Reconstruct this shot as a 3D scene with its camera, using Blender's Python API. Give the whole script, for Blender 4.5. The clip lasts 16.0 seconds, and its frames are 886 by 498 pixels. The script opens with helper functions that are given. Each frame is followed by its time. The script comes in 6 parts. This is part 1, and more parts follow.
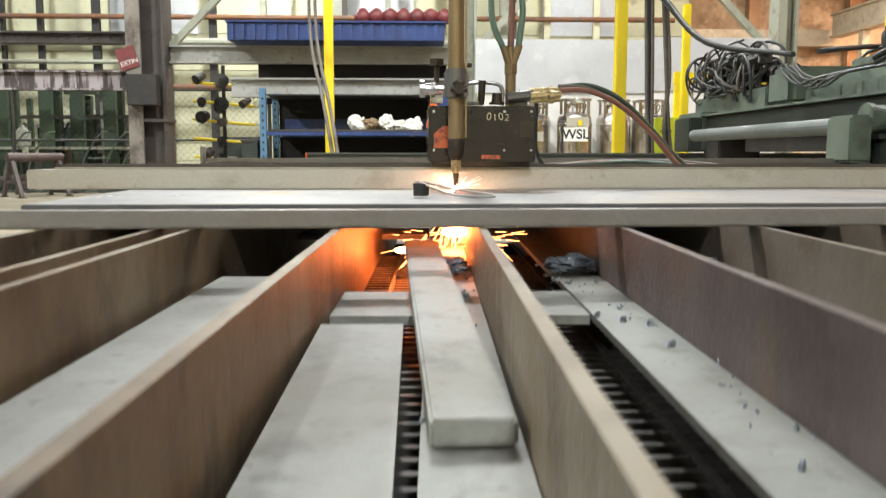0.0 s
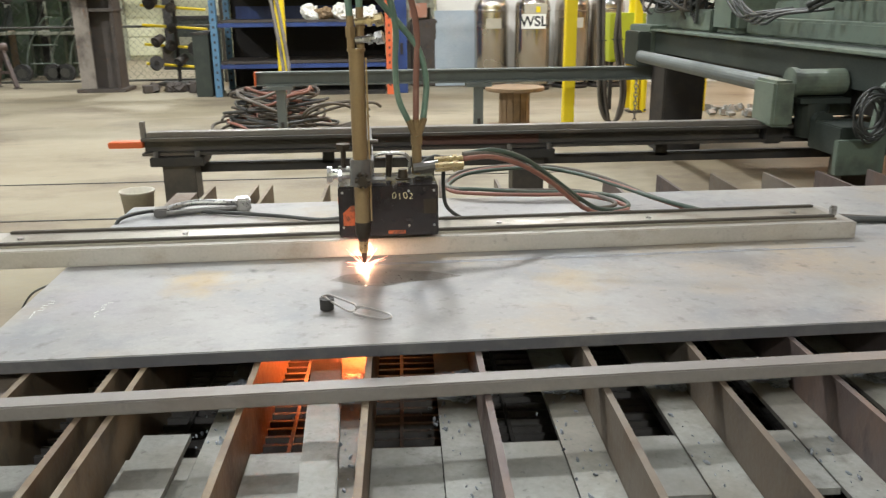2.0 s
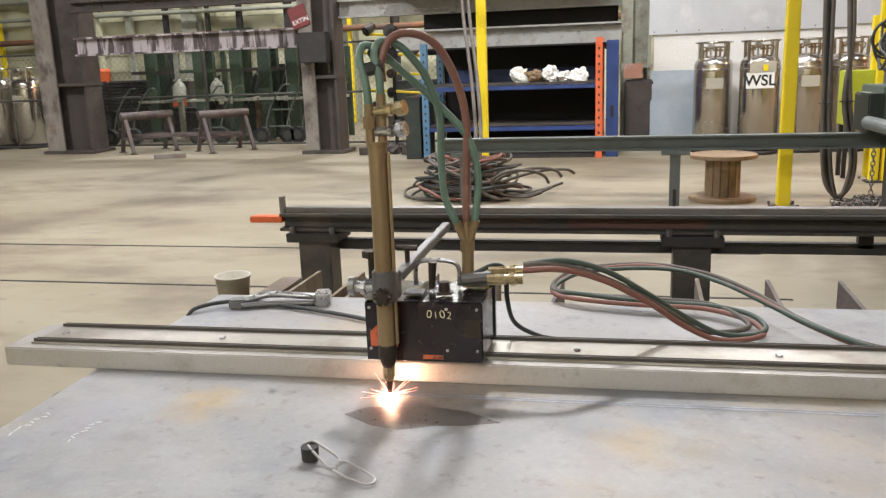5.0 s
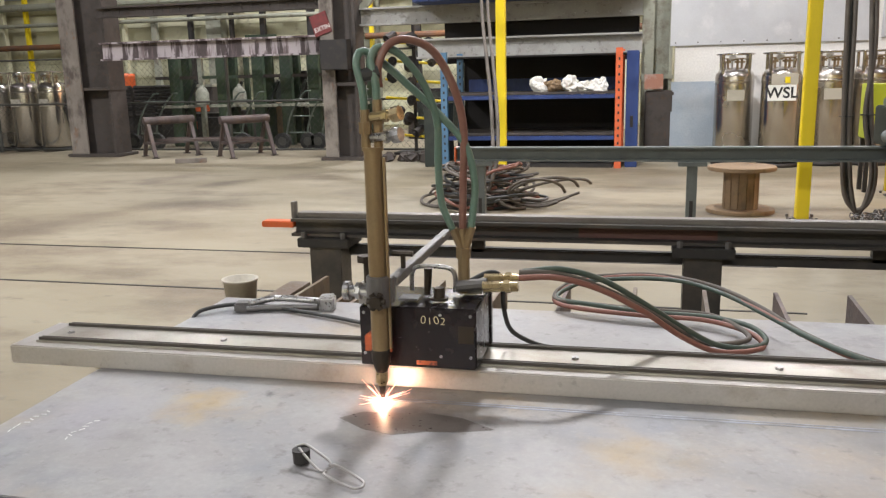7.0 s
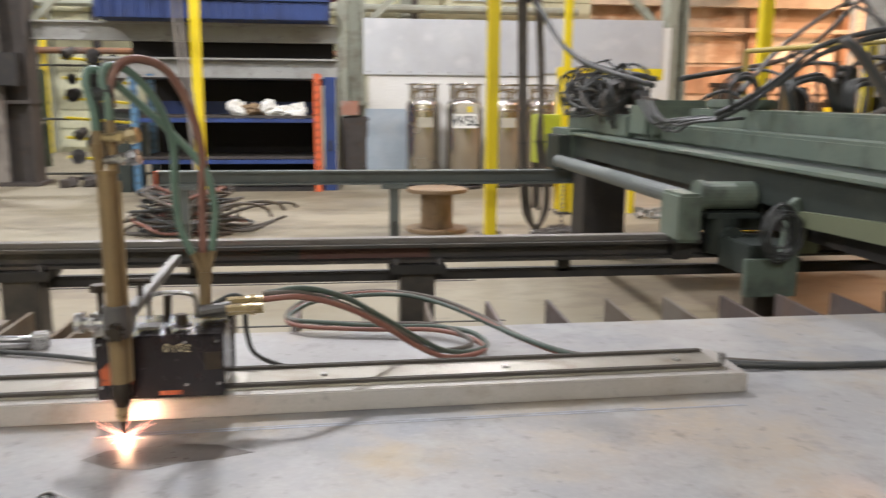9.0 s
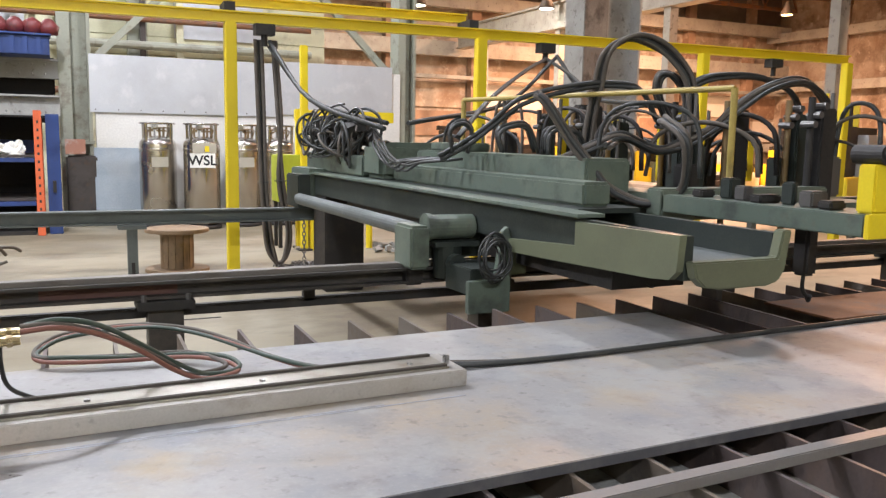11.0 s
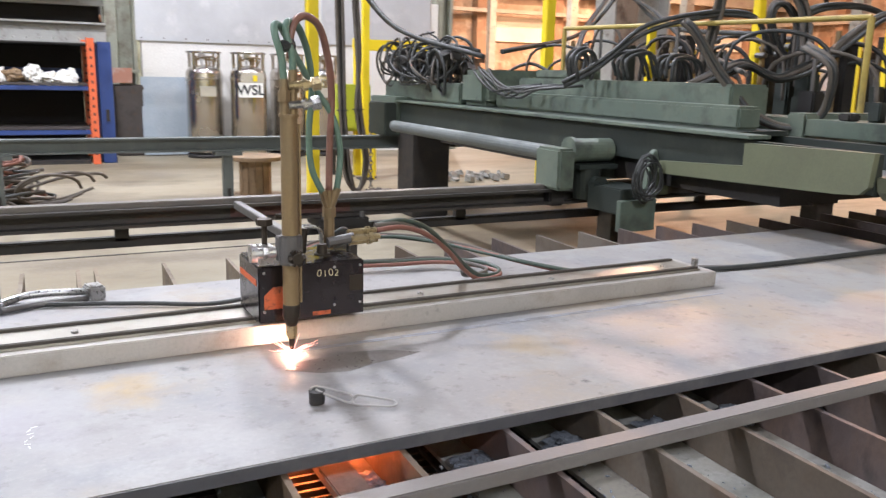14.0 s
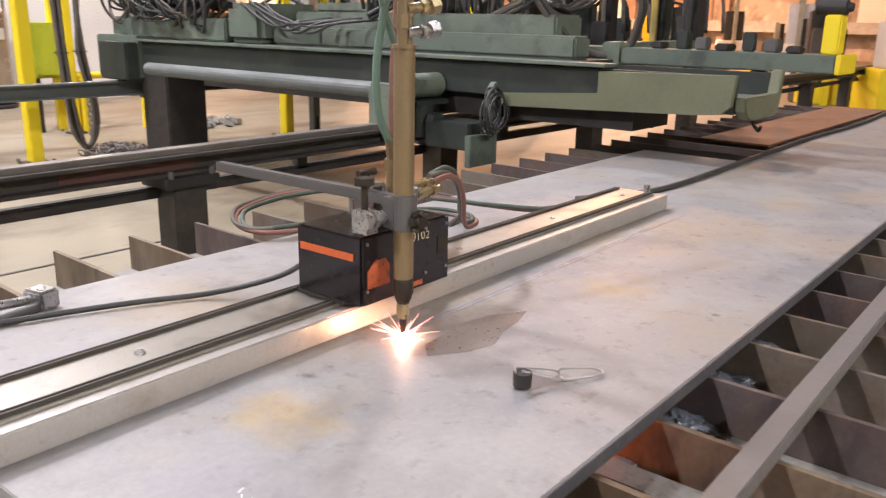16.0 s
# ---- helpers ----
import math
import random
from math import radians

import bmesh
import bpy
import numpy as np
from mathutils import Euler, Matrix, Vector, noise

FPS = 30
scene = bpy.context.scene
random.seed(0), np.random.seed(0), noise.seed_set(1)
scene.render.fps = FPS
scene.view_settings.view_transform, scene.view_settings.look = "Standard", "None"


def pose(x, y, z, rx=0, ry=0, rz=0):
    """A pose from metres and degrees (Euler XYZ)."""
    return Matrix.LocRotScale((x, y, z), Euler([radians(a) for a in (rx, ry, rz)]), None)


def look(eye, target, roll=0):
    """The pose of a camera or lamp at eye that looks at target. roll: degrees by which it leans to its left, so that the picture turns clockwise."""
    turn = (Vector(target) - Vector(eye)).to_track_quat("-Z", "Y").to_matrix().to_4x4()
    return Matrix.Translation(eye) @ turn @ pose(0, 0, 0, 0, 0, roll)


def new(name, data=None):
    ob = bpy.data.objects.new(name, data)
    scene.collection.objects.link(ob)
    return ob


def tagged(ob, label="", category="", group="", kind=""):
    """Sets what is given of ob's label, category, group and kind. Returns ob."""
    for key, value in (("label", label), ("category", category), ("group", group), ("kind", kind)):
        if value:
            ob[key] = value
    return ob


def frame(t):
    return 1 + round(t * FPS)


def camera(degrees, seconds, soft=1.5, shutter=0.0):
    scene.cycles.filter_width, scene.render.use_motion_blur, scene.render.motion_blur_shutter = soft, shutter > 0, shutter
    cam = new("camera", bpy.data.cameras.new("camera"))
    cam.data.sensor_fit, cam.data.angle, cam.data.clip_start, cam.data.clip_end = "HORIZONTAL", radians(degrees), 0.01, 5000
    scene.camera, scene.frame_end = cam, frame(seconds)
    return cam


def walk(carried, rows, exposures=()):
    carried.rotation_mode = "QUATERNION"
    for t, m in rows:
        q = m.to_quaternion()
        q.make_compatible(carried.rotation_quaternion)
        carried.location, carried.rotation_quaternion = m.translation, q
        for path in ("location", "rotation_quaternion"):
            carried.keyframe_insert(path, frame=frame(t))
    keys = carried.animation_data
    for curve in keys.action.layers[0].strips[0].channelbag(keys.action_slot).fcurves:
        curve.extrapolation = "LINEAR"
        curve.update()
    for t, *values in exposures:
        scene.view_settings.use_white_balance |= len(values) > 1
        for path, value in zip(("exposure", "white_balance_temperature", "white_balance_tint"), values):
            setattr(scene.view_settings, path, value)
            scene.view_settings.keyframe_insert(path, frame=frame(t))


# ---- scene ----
cam = camera(56.60, 16.0, 1.3, 0.35)
PATH = [
    (0, (0.002, 0.273, 0.841), (0.071, 2.259, 0.611), 0.06),
    (0.5, (0.046, 0.315, 1.087), (0.115, 2.278, 0.709), -0.37),
    (1, (0.098, 0.249, 1.363), (0.226, 2.186, 0.883), 0.35),
    (1.5, (0.123, 0.192, 1.432), (0.334, 2.112, 0.914), -0.00),
    (2, (0.160, 0.195, 1.438), (0.294, 2.103, 0.856), -0.61),
    (2.5, (0.328, 0.268, 1.455), (0.230, 2.179, 0.873), 1.35),
    (3, (0.407, 0.358, 1.448), (0.210, 2.237, 0.792), 0.68),
    (3.5, (0.399, 0.463, 1.441), (0.283, 2.374, 0.863), 0.11),
    (4, (0.439, 0.551, 1.462), (0.242, 2.467, 0.924), -1.57),
    (4.5, (0.541, 0.640, 1.477), (0.163, 2.549, 1.016), -2.64),
    (7, (0.635, 0.655, 1.471), (0.163, 2.553, 1.052), -1.37),
    (7.5, (0.633, 0.647, 1.469), (0.165, 2.545, 1.046), -1.11),
    (8, (0.626, 0.636, 1.467), (0.169, 2.536, 1.038), -0.61),
    (8.5, (0.615, 0.597, 1.484), (0.327, 2.531, 1.066), 0.07),
    (9, (0.529, 0.588, 1.474), (0.780, 2.537, 1.106), 0.43),
    (9.5, (0.503, 0.593, 1.437), (1.145, 2.451, 1.067), 1.27),
    (12, (0.189, 0.132, 1.514), (1.051, 1.924, 1.300), 0.74),
    (12.5, (-0.033, 0.172, 1.483), (0.756, 1.996, 1.255), -0.81),
    (13, (-0.178, 0.201, 1.460), (0.537, 2.045, 1.160), 1.56),
    (13.5, (-0.301, 0.314, 1.417), (0.467, 2.122, 1.042), -0.10),
    (14, (-0.470, 0.464, 1.422), (0.407, 2.212, 1.003), 1.43),
    (14.5, (-0.720, 0.573, 1.423), (0.418, 2.155, 0.973), 1.97),
    (15, (-0.921, 0.706, 1.432), (0.382, 2.160, 0.998), 3.27),
    (15.5, (-1.029, 0.962, 1.398), (0.326, 2.338, 0.880), -0.34),
    (16, (-1.093, 1.264, 1.368), (0.395, 2.488, 0.829), 1.06),
]
walk(cam, [(t, look(eye, target, roll)) for t, eye, target, roll in PATH], [(0, 0.28, 6500, 3), (0.5, 0.13, 6500, 2), (1.5, 0.07, 6500, 3), (3, 0.06, 6500, 7), (4.5, 0.03, 6500, 9), (7, -0.07, 6450, 11), (9.5, -0.07, 6400, 11), (12, 0.2, 6000, 12), (14.5, 0.24, 6050, 14), (16, 0.29, 6500, 18)])

# ---- light ----
FLOOR = 0.160          # height of the hall floor; the plate's top lies at 0.75
world = bpy.data.worlds.new("hall_air")
scene.world = world
world.use_nodes = True
world.node_tree.nodes["Background"].inputs[0].default_value = (0.9, 0.95, 1.0, 1)
world.node_tree.nodes["Background"].inputs[1].default_value = 0.032
scene.view_settings.exposure = 0.0


def lamp(name, x, y, z, size, watts, colour):
    data = bpy.data.lights.new(name, "AREA")
    data.shape, data.size, data.energy, data.color = "DISK", 0.85 * size, watts, colour
    ob = new(name, data)
    ob.matrix_world = look((x, y, z), (x, y, 0))
    return ob


COOL = (0.97, 0.96, 0.99)
SODIUM = (1.0, 0.53, 0.29)
BAYS = [(-8.5, 4.6, 1150), (-0.2, 7.8, 640), (6.5, 6.5, 260), (-5.5, 10.5, 130), (2.5, 10.5, 190), (-9, 16.5, 310), (-3, 17, 640), (3.5, 16.5, 300), (-15, 9, 110), (1, -6, 680), (-6, -6, 480)]
for bx, by, watts in BAYS:
    lamp("bay_light", bx, by, 7.3, 0.7, watts, COOL)
for bx, by, watts in [(15, 10, 700), (17, 20, 2600), (23, 14, 2900), (22, 24, 3000)]:
    lamp("sodium_light", bx, by, 7.3, 0.8, watts, SODIUM)
lamp("bay_light", 10.0, 22.5, 7.3, 0.7, 1100, (1.0, 0.84, 0.70))


# ---- materials ----
def material(name, colour, rough=0.6, metal=0.0, spots=(), grain=120.0, grain_amount=0.12, bump=0.15, vary=0.0, coat=0.0, patches=(), stretch=(1, 1, 1)):
    """colour: base; spots: (scale, low, high, colour, amount) layers of stains, dirt or wear."""
    m = bpy.data.materials.new(name)
    m.use_nodes = True
    nt = m.node_tree
    n, l = nt.nodes, nt.links
    bsdf = n["Principled BSDF"]
    geo = n.new("ShaderNodeNewGeometry").outputs["Position"]
    drawn = n.new("ShaderNodeVectorMath")
    drawn.operation = "MULTIPLY"
    l.new(geo, drawn.inputs[0])
    drawn.inputs[1].default_value = stretch
    base = n.new("ShaderNodeRGB")
    base.outputs[0].default_value = (*colour, 1)
    out = base.outputs[0]
    fine = n.new("ShaderNodeTexNoise")
    fine.inputs["Scale"].default_value, fine.inputs["Detail"].default_value = grain, 4
    l.new(geo, fine.inputs["Vector"])

    def mix(a, b, fac, blend="MIX"):
        x = n.new("ShaderNodeMix")
        x.data_type, x.blend_type = "RGBA", blend
        for sock, v in ((x.inputs[0], fac), (x.inputs[6], a), (x.inputs[7], b)):
            if isinstance(v, bpy.types.NodeSocket):
                l.new(v, sock)
            elif isinstance(v, tuple):
                sock.default_value = (*v, 1)
            else:
                sock.default_value = v
        return x.outputs[2]

    def ramp(value, low, high, a=0.0, b=1.0):
        r = n.new("ShaderNodeMapRange")
        l.new(value, r.inputs[0])
        for k, v in enumerate((low, high, a, b)):
            r.inputs[k + 1].default_value = v
        return r.outputs[0]

    for k, (scale, low, high, tint, amount) in enumerate(spots):
        t = n.new("ShaderNodeTexNoise")
        t.inputs["Scale"].default_value, t.inputs["Detail"].default_value, t.inputs["Roughness"].default_value = scale, 6, 0.62
        shift = n.new("ShaderNodeVectorMath")
        shift.inputs[1].default_value = (3.7 * k + 1, 1.3 * k, 2.1 * k)
        l.new(drawn.outputs[0], shift.inputs[0])
        l.new(shift.outputs[0], t.inputs["Vector"])
        out = mix(out, tint, ramp(t.outputs[0], low, high, 0, amount))
    # single stains: (place, radius, colour, amount), with a ragged rim
    for place, radius, tint, amount in patches:
        near = n.new("ShaderNodeVectorMath")
        near.operation = "DISTANCE"
        l.new(geo, near.inputs[0])
        near.inputs[1].default_value = place
        rag = n.new("ShaderNodeTexNoise")
        rag.inputs["Scale"].default_value, rag.inputs["Detail"].default_value = 1.6 / radius, 5
        l.new(geo, rag.inputs["Vector"])
        add = n.new("ShaderNodeMath")
        add.operation = "MULTIPLY_ADD"
        l.new(rag.outputs[0], add.inputs[0])
        add.inputs[1].default_value = 1.9 * radius
        l.new(near.outputs["Value"], add.inputs[2])
        out = mix(out, tint, ramp(add.outputs[0], 1.0 * radius, 1.8 * radius, amount, 0.0))
    out = mix(out, (0.0, 0.0, 0.0), ramp(fine.outputs[0], 0.35, 0.7, grain_amount, 0.0))
    if vary:
        info = n.new("ShaderNodeObjectInfo")
        out = mix(out, (0.02, 0.02, 0.02), ramp(info.outputs["Random"], 0, 1, 0, vary))
    l.new(out, bsdf.inputs["Base Color"])
    l.new(ramp(fine.outputs[0], 0.3, 0.7, max(0.03, rough - 0.1), min(1, rough + 0.1)), bsdf.inputs["Roughness"])
    bsdf.inputs["Metallic"].default_value = metal
    bsdf.inputs["Coat Weight"].default_value = coat
    if bump:
        b = n.new("ShaderNodeBump")
        b.inputs["Strength"].default_value, b.inputs["Distance"].default_value = bump, 0.004
        l.new(fine.outputs[0], b.inputs["Height"])
        l.new(b.outputs[0], bsdf.inputs["Normal"])
    return m


def glow(name, colour, strength):
    m = bpy.data.materials.new(name)
    m.use_nodes = True
    b = m.node_tree.nodes["Principled BSDF"]
    b.inputs["Base Color"].default_value = (*colour, 1)
    b.inputs["Emission Color"].default_value = (*colour, 1)
    b.inputs["Emission Strength"].default_value = strength
    return m


M = {}
M["concrete"] = material("concrete", (0.275, 0.24, 0.167), 0.62, 0, ((0.45, 0.44, 0.62, (0.19, 0.155, 0.095), 0.85), (1.2, 0.50, 0.64, (0.13, 0.10, 0.065), 0.7), (2.2, 0.5, 0.72, (0.315, 0.28, 0.20), 0.5), (7, 0.62, 0.72, (0.12, 0.10, 0.075), 0.5), (30, 0.6, 0.74, (0.24, 0.2, 0.15), 0.4)), 60, 0.16, stretch=(0.6, 1.1, 1), patches=(((-5.6, 10.2, 0.16), 0.7, (0.11, 0.085, 0.06), 0.7), ((-2.6, 9.4, 0.16), 0.5, (0.12, 0.10, 0.07), 0.6), ((-4.13, 8.57, 0.16), 1.0, (0.10, 0.078, 0.05), 0.85), ((-4.8, 7.27, 0.16), 0.9, (0.12, 0.09, 0.06), 0.75), ((-4.58, 10.1, 0.16), 0.5, (0.10, 0.08, 0.055), 0.8), ((-7.5, 9.0, 0.16), 0.8, (0.16, 0.13, 0.09), 0.6), ((0.8, 10.6, 0.16), 0.6, (0.15, 0.12, 0.09), 0.5)))
M["plate"] = material("plate_steel", (0.31, 0.302, 0.295), 0.55, 0.2, ((1.5, 0.50, 0.66, (0.40, 0.31, 0.19), 0.6), (2.3, 0.50, 0.68, (0.21, 0.225, 0.25), 0.8), (7, 0.56, 0.72, (0.19, 0.18, 0.175), 0.6), (26, 0.58, 0.72, (0.14, 0.13, 0.12), 0.6), (60, 0.55, 0.7, (0.40, 0.39, 0.37), 0.35), (4.5, 0.5, 0.6, (0.37, 0.37, 0.36), 0.5)), 90, 0.14, 0.12, patches=(((-0.33, 2.22, 0.75), 0.13, (0.44, 0.31, 0.13), 0.65), ((0.64, 2.16, 0.75), 0.13, (0.42, 0.31, 0.16), 0.5), ((1.9, 2.15, 0.75), 0.2, (0.42, 0.33, 0.2), 0.4), ((0.16, 2.25, 0.75), 0.10, (0.09, 0.085, 0.085), 0.55), ((0.30, 2.29, 0.75), 0.08, (0.10, 0.095, 0.09), 0.5), ((0.13, 2.1, 0.75), 0.06, (0.16, 0.15, 0.145), 0.5), ((-0.2, 2.305, 0.75), 0.022, (0.07, 0.075, 0.07), 0.8), ((0.61, 1.885, 0.75), 0.016, (0.08, 0.08, 0.08), 0.8), ((1.1, 2.3, 0.75), 0.12, (0.2, 0.2, 0.2), 0.5), ((-0.55, 2.1, 0.75), 0.2, (0.34, 0.33, 0.36), 0.5)))
M["plate_edge"] = material("plate_edge", (0.10, 0.10, 0.11), 0.55, 0.3, ((9, 0.5, 0.7, (0.2, 0.19, 0.18), 0.5),), 90)
M["alu"] = material("bare_tube", (0.50, 0.48, 0.45), 0.4, 0.5, ((2.2, 0.48, 0.7, (0.38, 0.35, 0.32), 0.6), (9, 0.55, 0.72, (0.34, 0.28, 0.22), 0.6), (40, 0.6, 0.72, (0.3, 0.28, 0.26), 0.5)), 150, 0.1, 0.06)
M["track"] = material("track_steel", (0.42, 0.40, 0.35), 0.4, 0.7, ((6, 0.5, 0.7, (0.2, 0.15, 0.1), 0.6),), 150)
M["track_dark"] = material("track_groove", (0.08, 0.07, 0.06), 0.6, 0.4, (), 90)
M["slat"] = material("slat_steel", (0.185, 0.148, 0.112), 0.6, 0.3, ((1.4, 0.48, 0.68, (0.26, 0.245, 0.215), 0.7), (3.5, 0.5, 0.64, (0.13, 0.08, 0.045), 0.75), (2.6, 0.48, 0.7, (0.22, 0.155, 0.10), 0.6), (9, 0.55, 0.72, (0.08, 0.07, 0.07), 0.6)), 80, 0.2, 0.2, 0.25)
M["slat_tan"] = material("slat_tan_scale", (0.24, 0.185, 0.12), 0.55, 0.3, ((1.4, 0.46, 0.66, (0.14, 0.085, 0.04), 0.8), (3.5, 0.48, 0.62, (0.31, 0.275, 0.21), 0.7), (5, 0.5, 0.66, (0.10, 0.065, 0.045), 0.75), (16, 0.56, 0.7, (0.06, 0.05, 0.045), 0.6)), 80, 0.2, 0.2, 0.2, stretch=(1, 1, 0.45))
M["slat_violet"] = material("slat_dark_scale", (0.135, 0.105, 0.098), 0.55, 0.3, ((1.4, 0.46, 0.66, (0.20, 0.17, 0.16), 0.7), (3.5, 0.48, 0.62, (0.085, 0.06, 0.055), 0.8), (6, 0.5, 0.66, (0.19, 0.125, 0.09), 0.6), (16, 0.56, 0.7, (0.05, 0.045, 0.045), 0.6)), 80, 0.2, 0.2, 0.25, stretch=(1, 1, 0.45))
M["dark_wedge"] = material("dark_wedge_tone", (0.115, 0.10, 0.09), 0.36, 0.2, ((5, 0.42, 0.7, (0.20, 0.185, 0.17), 0.7),), 90, 0.1, 0.05)
M["heat_blue"] = material("heat_tint", (0.33, 0.35, 0.40), 0.5, 0.3, ((9, 0.42, 0.58, (0.24, 0.24, 0.245), 0.9), (30, 0.5, 0.65, (0.42, 0.45, 0.52), 0.6)), 120)
M["lime"] = material("lime_paint", (0.42, 0.47, 0.03), 0.5, 0, ((3, 0.5, 0.7, (0.22, 0.24, 0.03), 0.7),), 90)
M["boxgrime"] = material("rail_primer", (0.10, 0.045, 0.035), 0.6, 0.1, ((4, 0.45, 0.65, (0.05, 0.04, 0.037), 0.8),), 90)
M["strip"] = material("strip_steel", (0.33, 0.335, 0.31), 0.6, 0.15, ((2.2, 0.46, 0.64, (0.20, 0.18, 0.145), 0.8), (5, 0.52, 0.68, (0.45, 0.45, 0.43), 0.6), (12, 0.56, 0.7, (0.11, 0.095, 0.08), 0.7), (50, 0.6, 0.7, (0.08, 0.075, 0.07), 0.5)), 90, 0.2, 0.2, 0.2)
M["frontbar"] = material("bar_steel", (0.22, 0.205, 0.195), 0.5, 0.3, ((4, 0.5, 0.7, (0.19, 0.16, 0.14), 0.6),), 90)
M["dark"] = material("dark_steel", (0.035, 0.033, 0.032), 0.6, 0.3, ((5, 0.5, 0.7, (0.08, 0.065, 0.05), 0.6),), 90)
# near-black for the shade inside and behind the rack
M["rack_shade"] = material("rack_shade", (0.02, 0.018, 0.017), 0.95, 0, (), 40)
# near-black: the shade under the gratings is put into this colour
M["pit_shade"] = material("table_pit_shade", (0.011, 0.010, 0.010), 0.9, 0, (), 40)
M["grate"] = material("grating", (0.10, 0.095, 0.09), 0.55, 0.4, ((9, 0.45, 0.65, (0.05, 0.045, 0.04), 0.8),), 90)
M["slag"] = material("slag", (0.27, 0.30, 0.34), 0.4, 0.5, ((30, 0.5, 0.62, (0.06, 0.065, 0.075), 0.85), (70, 0.55, 0.65, (0.5, 0.54, 0.6), 0.6)), 200, 0.2, 0.4)
M["black"] = material("black_enamel", (0.014, 0.011, 0.012), 0.2, 0, ((6, 0.55, 0.75, (0.045, 0.03, 0.028), 0.5),), 40, 0.0, 0.0)
# orange of the emblem and of the fire's reflection on the enamel
M["emblem_reflection"] = material("worn_emblem_reflection", (0.42, 0.10, 0.035), 0.5, 0, ((40, 0.5, 0.6, (0.04, 0.02, 0.018), 0.85),), 120)
M["bare_wire"] = material("bare_wire", (0.38, 0.37, 0.355), 0.4, 0.5, (), 12, 0.0, 0.0)
M["chrome"] = material("bright_metal", (0.50, 0.50, 0.50), 0.33, 0.9, ((30, 0.5, 0.65, (0.16, 0.15, 0.14), 0.7),), 120, 0.1, 0.0)
M["brass"] = material("brass", (0.29, 0.205, 0.105), 0.42, 0.5, ((12, 0.5, 0.75, (0.17, 0.11, 0.055), 0.6), (5, 0.5, 0.66, (0.22, 0.18, 0.12), 0.6)), 150, 0.1, 0.05, stretch=(1, 1, 0.3))
M["brass_bright"] = material("bright_brass", (0.52, 0.42, 0.24), 0.34, 0.85, ((40, 0.5, 0.65, (0.25, 0.19, 0.10), 0.7),), 150, 0.1, 0.0)
M["torchtip"] = material("heat_blackened_brass", (0.05, 0.04, 0.03), 0.5, 0.6, (), 150)
M["supply_green"] = material("dusty_green_hose", (0.05, 0.075, 0.057), 0.55, 0, ((20, 0.5, 0.75, (0.12, 0.12, 0.09), 0.6),), 150, 0.1, 0.05)
M["supply_red"] = material("dusty_red_hose", (0.21, 0.085, 0.06), 0.55, 0, ((20, 0.5, 0.75, (0.22, 0.14, 0.1), 0.6),), 150, 0.1, 0.05)
M["hose_green"] = material("green_hose", (0.115, 0.19, 0.145), 0.5, 0, ((20, 0.5, 0.75, (0.2, 0.24, 0.18), 0.5),), 150, 0.1, 0.05)
M["hose_red"] = material("red_hose", (0.20, 0.095, 0.07), 0.5, 0, ((20, 0.5, 0.75, (0.25, 0.17, 0.12), 0.5),), 150, 0.1, 0.05)
M["cable"] = material("black_cable", (0.035, 0.037, 0.036), 0.5, 0, ((15, 0.5, 0.75, (0.10, 0.10, 0.09), 0.5),), 150, 0.1, 0.05)
M["cable_brown"] = material("dusty_cable", (0.10, 0.085, 0.07), 0.7, 0, ((8, 0.5, 0.75, (0.18, 0.16, 0.13), 0.5),), 150)
M["rail"] = material("rail_steel", (0.065, 0.06, 0.056), 0.5, 0.45, ((3, 0.5, 0.7, (0.17, 0.14, 0.11), 0.6),), 90)
M["railtop"] = material("rail_worn_top", (0.21, 0.195, 0.18), 0.45, 0.5, ((3, 0.5, 0.7, (0.12, 0.10, 0.085), 0.7),), 90)
M["orange"] = material("orange_paint", (0.62, 0.12, 0.03), 0.5, 0, ((8, 0.55, 0.75, (0.3, 0.1, 0.05), 0.5),), 120)
M["green"] = material("machine_green", (0.112, 0.145, 0.116), 0.5, 0.05, ((1.8, 0.48, 0.68, (0.19, 0.22, 0.165), 0.7), (5, 0.52, 0.68, (0.045, 0.05, 0.045), 0.7), (14, 0.58, 0.7, (0.13, 0.12, 0.085), 0.4)), 100, 0.1, 0.08)
M["olive"] = material("machine_olive", (0.15, 0.165, 0.10), 0.5, 0.05, ((2.5, 0.5, 0.75, (0.10, 0.10, 0.07), 0.6),), 100)
M["darkgreen"] = material("machine_dark_green", (0.026, 0.034, 0.029), 0.55, 0.1, ((4, 0.5, 0.75, (0.07, 0.08, 0.06), 0.6),), 100)
M["framegreen"] = material("frame_dark_green", (0.035, 0.062, 0.036), 0.6, 0.05, ((3, 0.45, 0.65, (0.06, 0.085, 0.03), 0.7), (8, 0.52, 0.7, (0.02, 0.022, 0.018), 0.7)), 80)
M["railgreen"] = material("rail_grey_green", (0.125, 0.142, 0.138), 0.5, 0.15, ((3, 0.5, 0.7, (0.075, 0.08, 0.082), 0.7), (9, 0.55, 0.7, (0.17, 0.18, 0.17), 0.5)), 90)
M["yellow"] = material("yellow_paint", (0.80, 0.62, 0.015), 0.45, 0, ((2.5, 0.6, 0.8, (0.45, 0.33, 0.03), 0.4),), 100, 0.06, 0.05)
M["pipe_yellow"] = material("dull_yellow_pipe", (0.42, 0.32, 0.08), 0.5, 0, ((5, 0.5, 0.7, (0.2, 0.16, 0.08), 0.6),), 100)
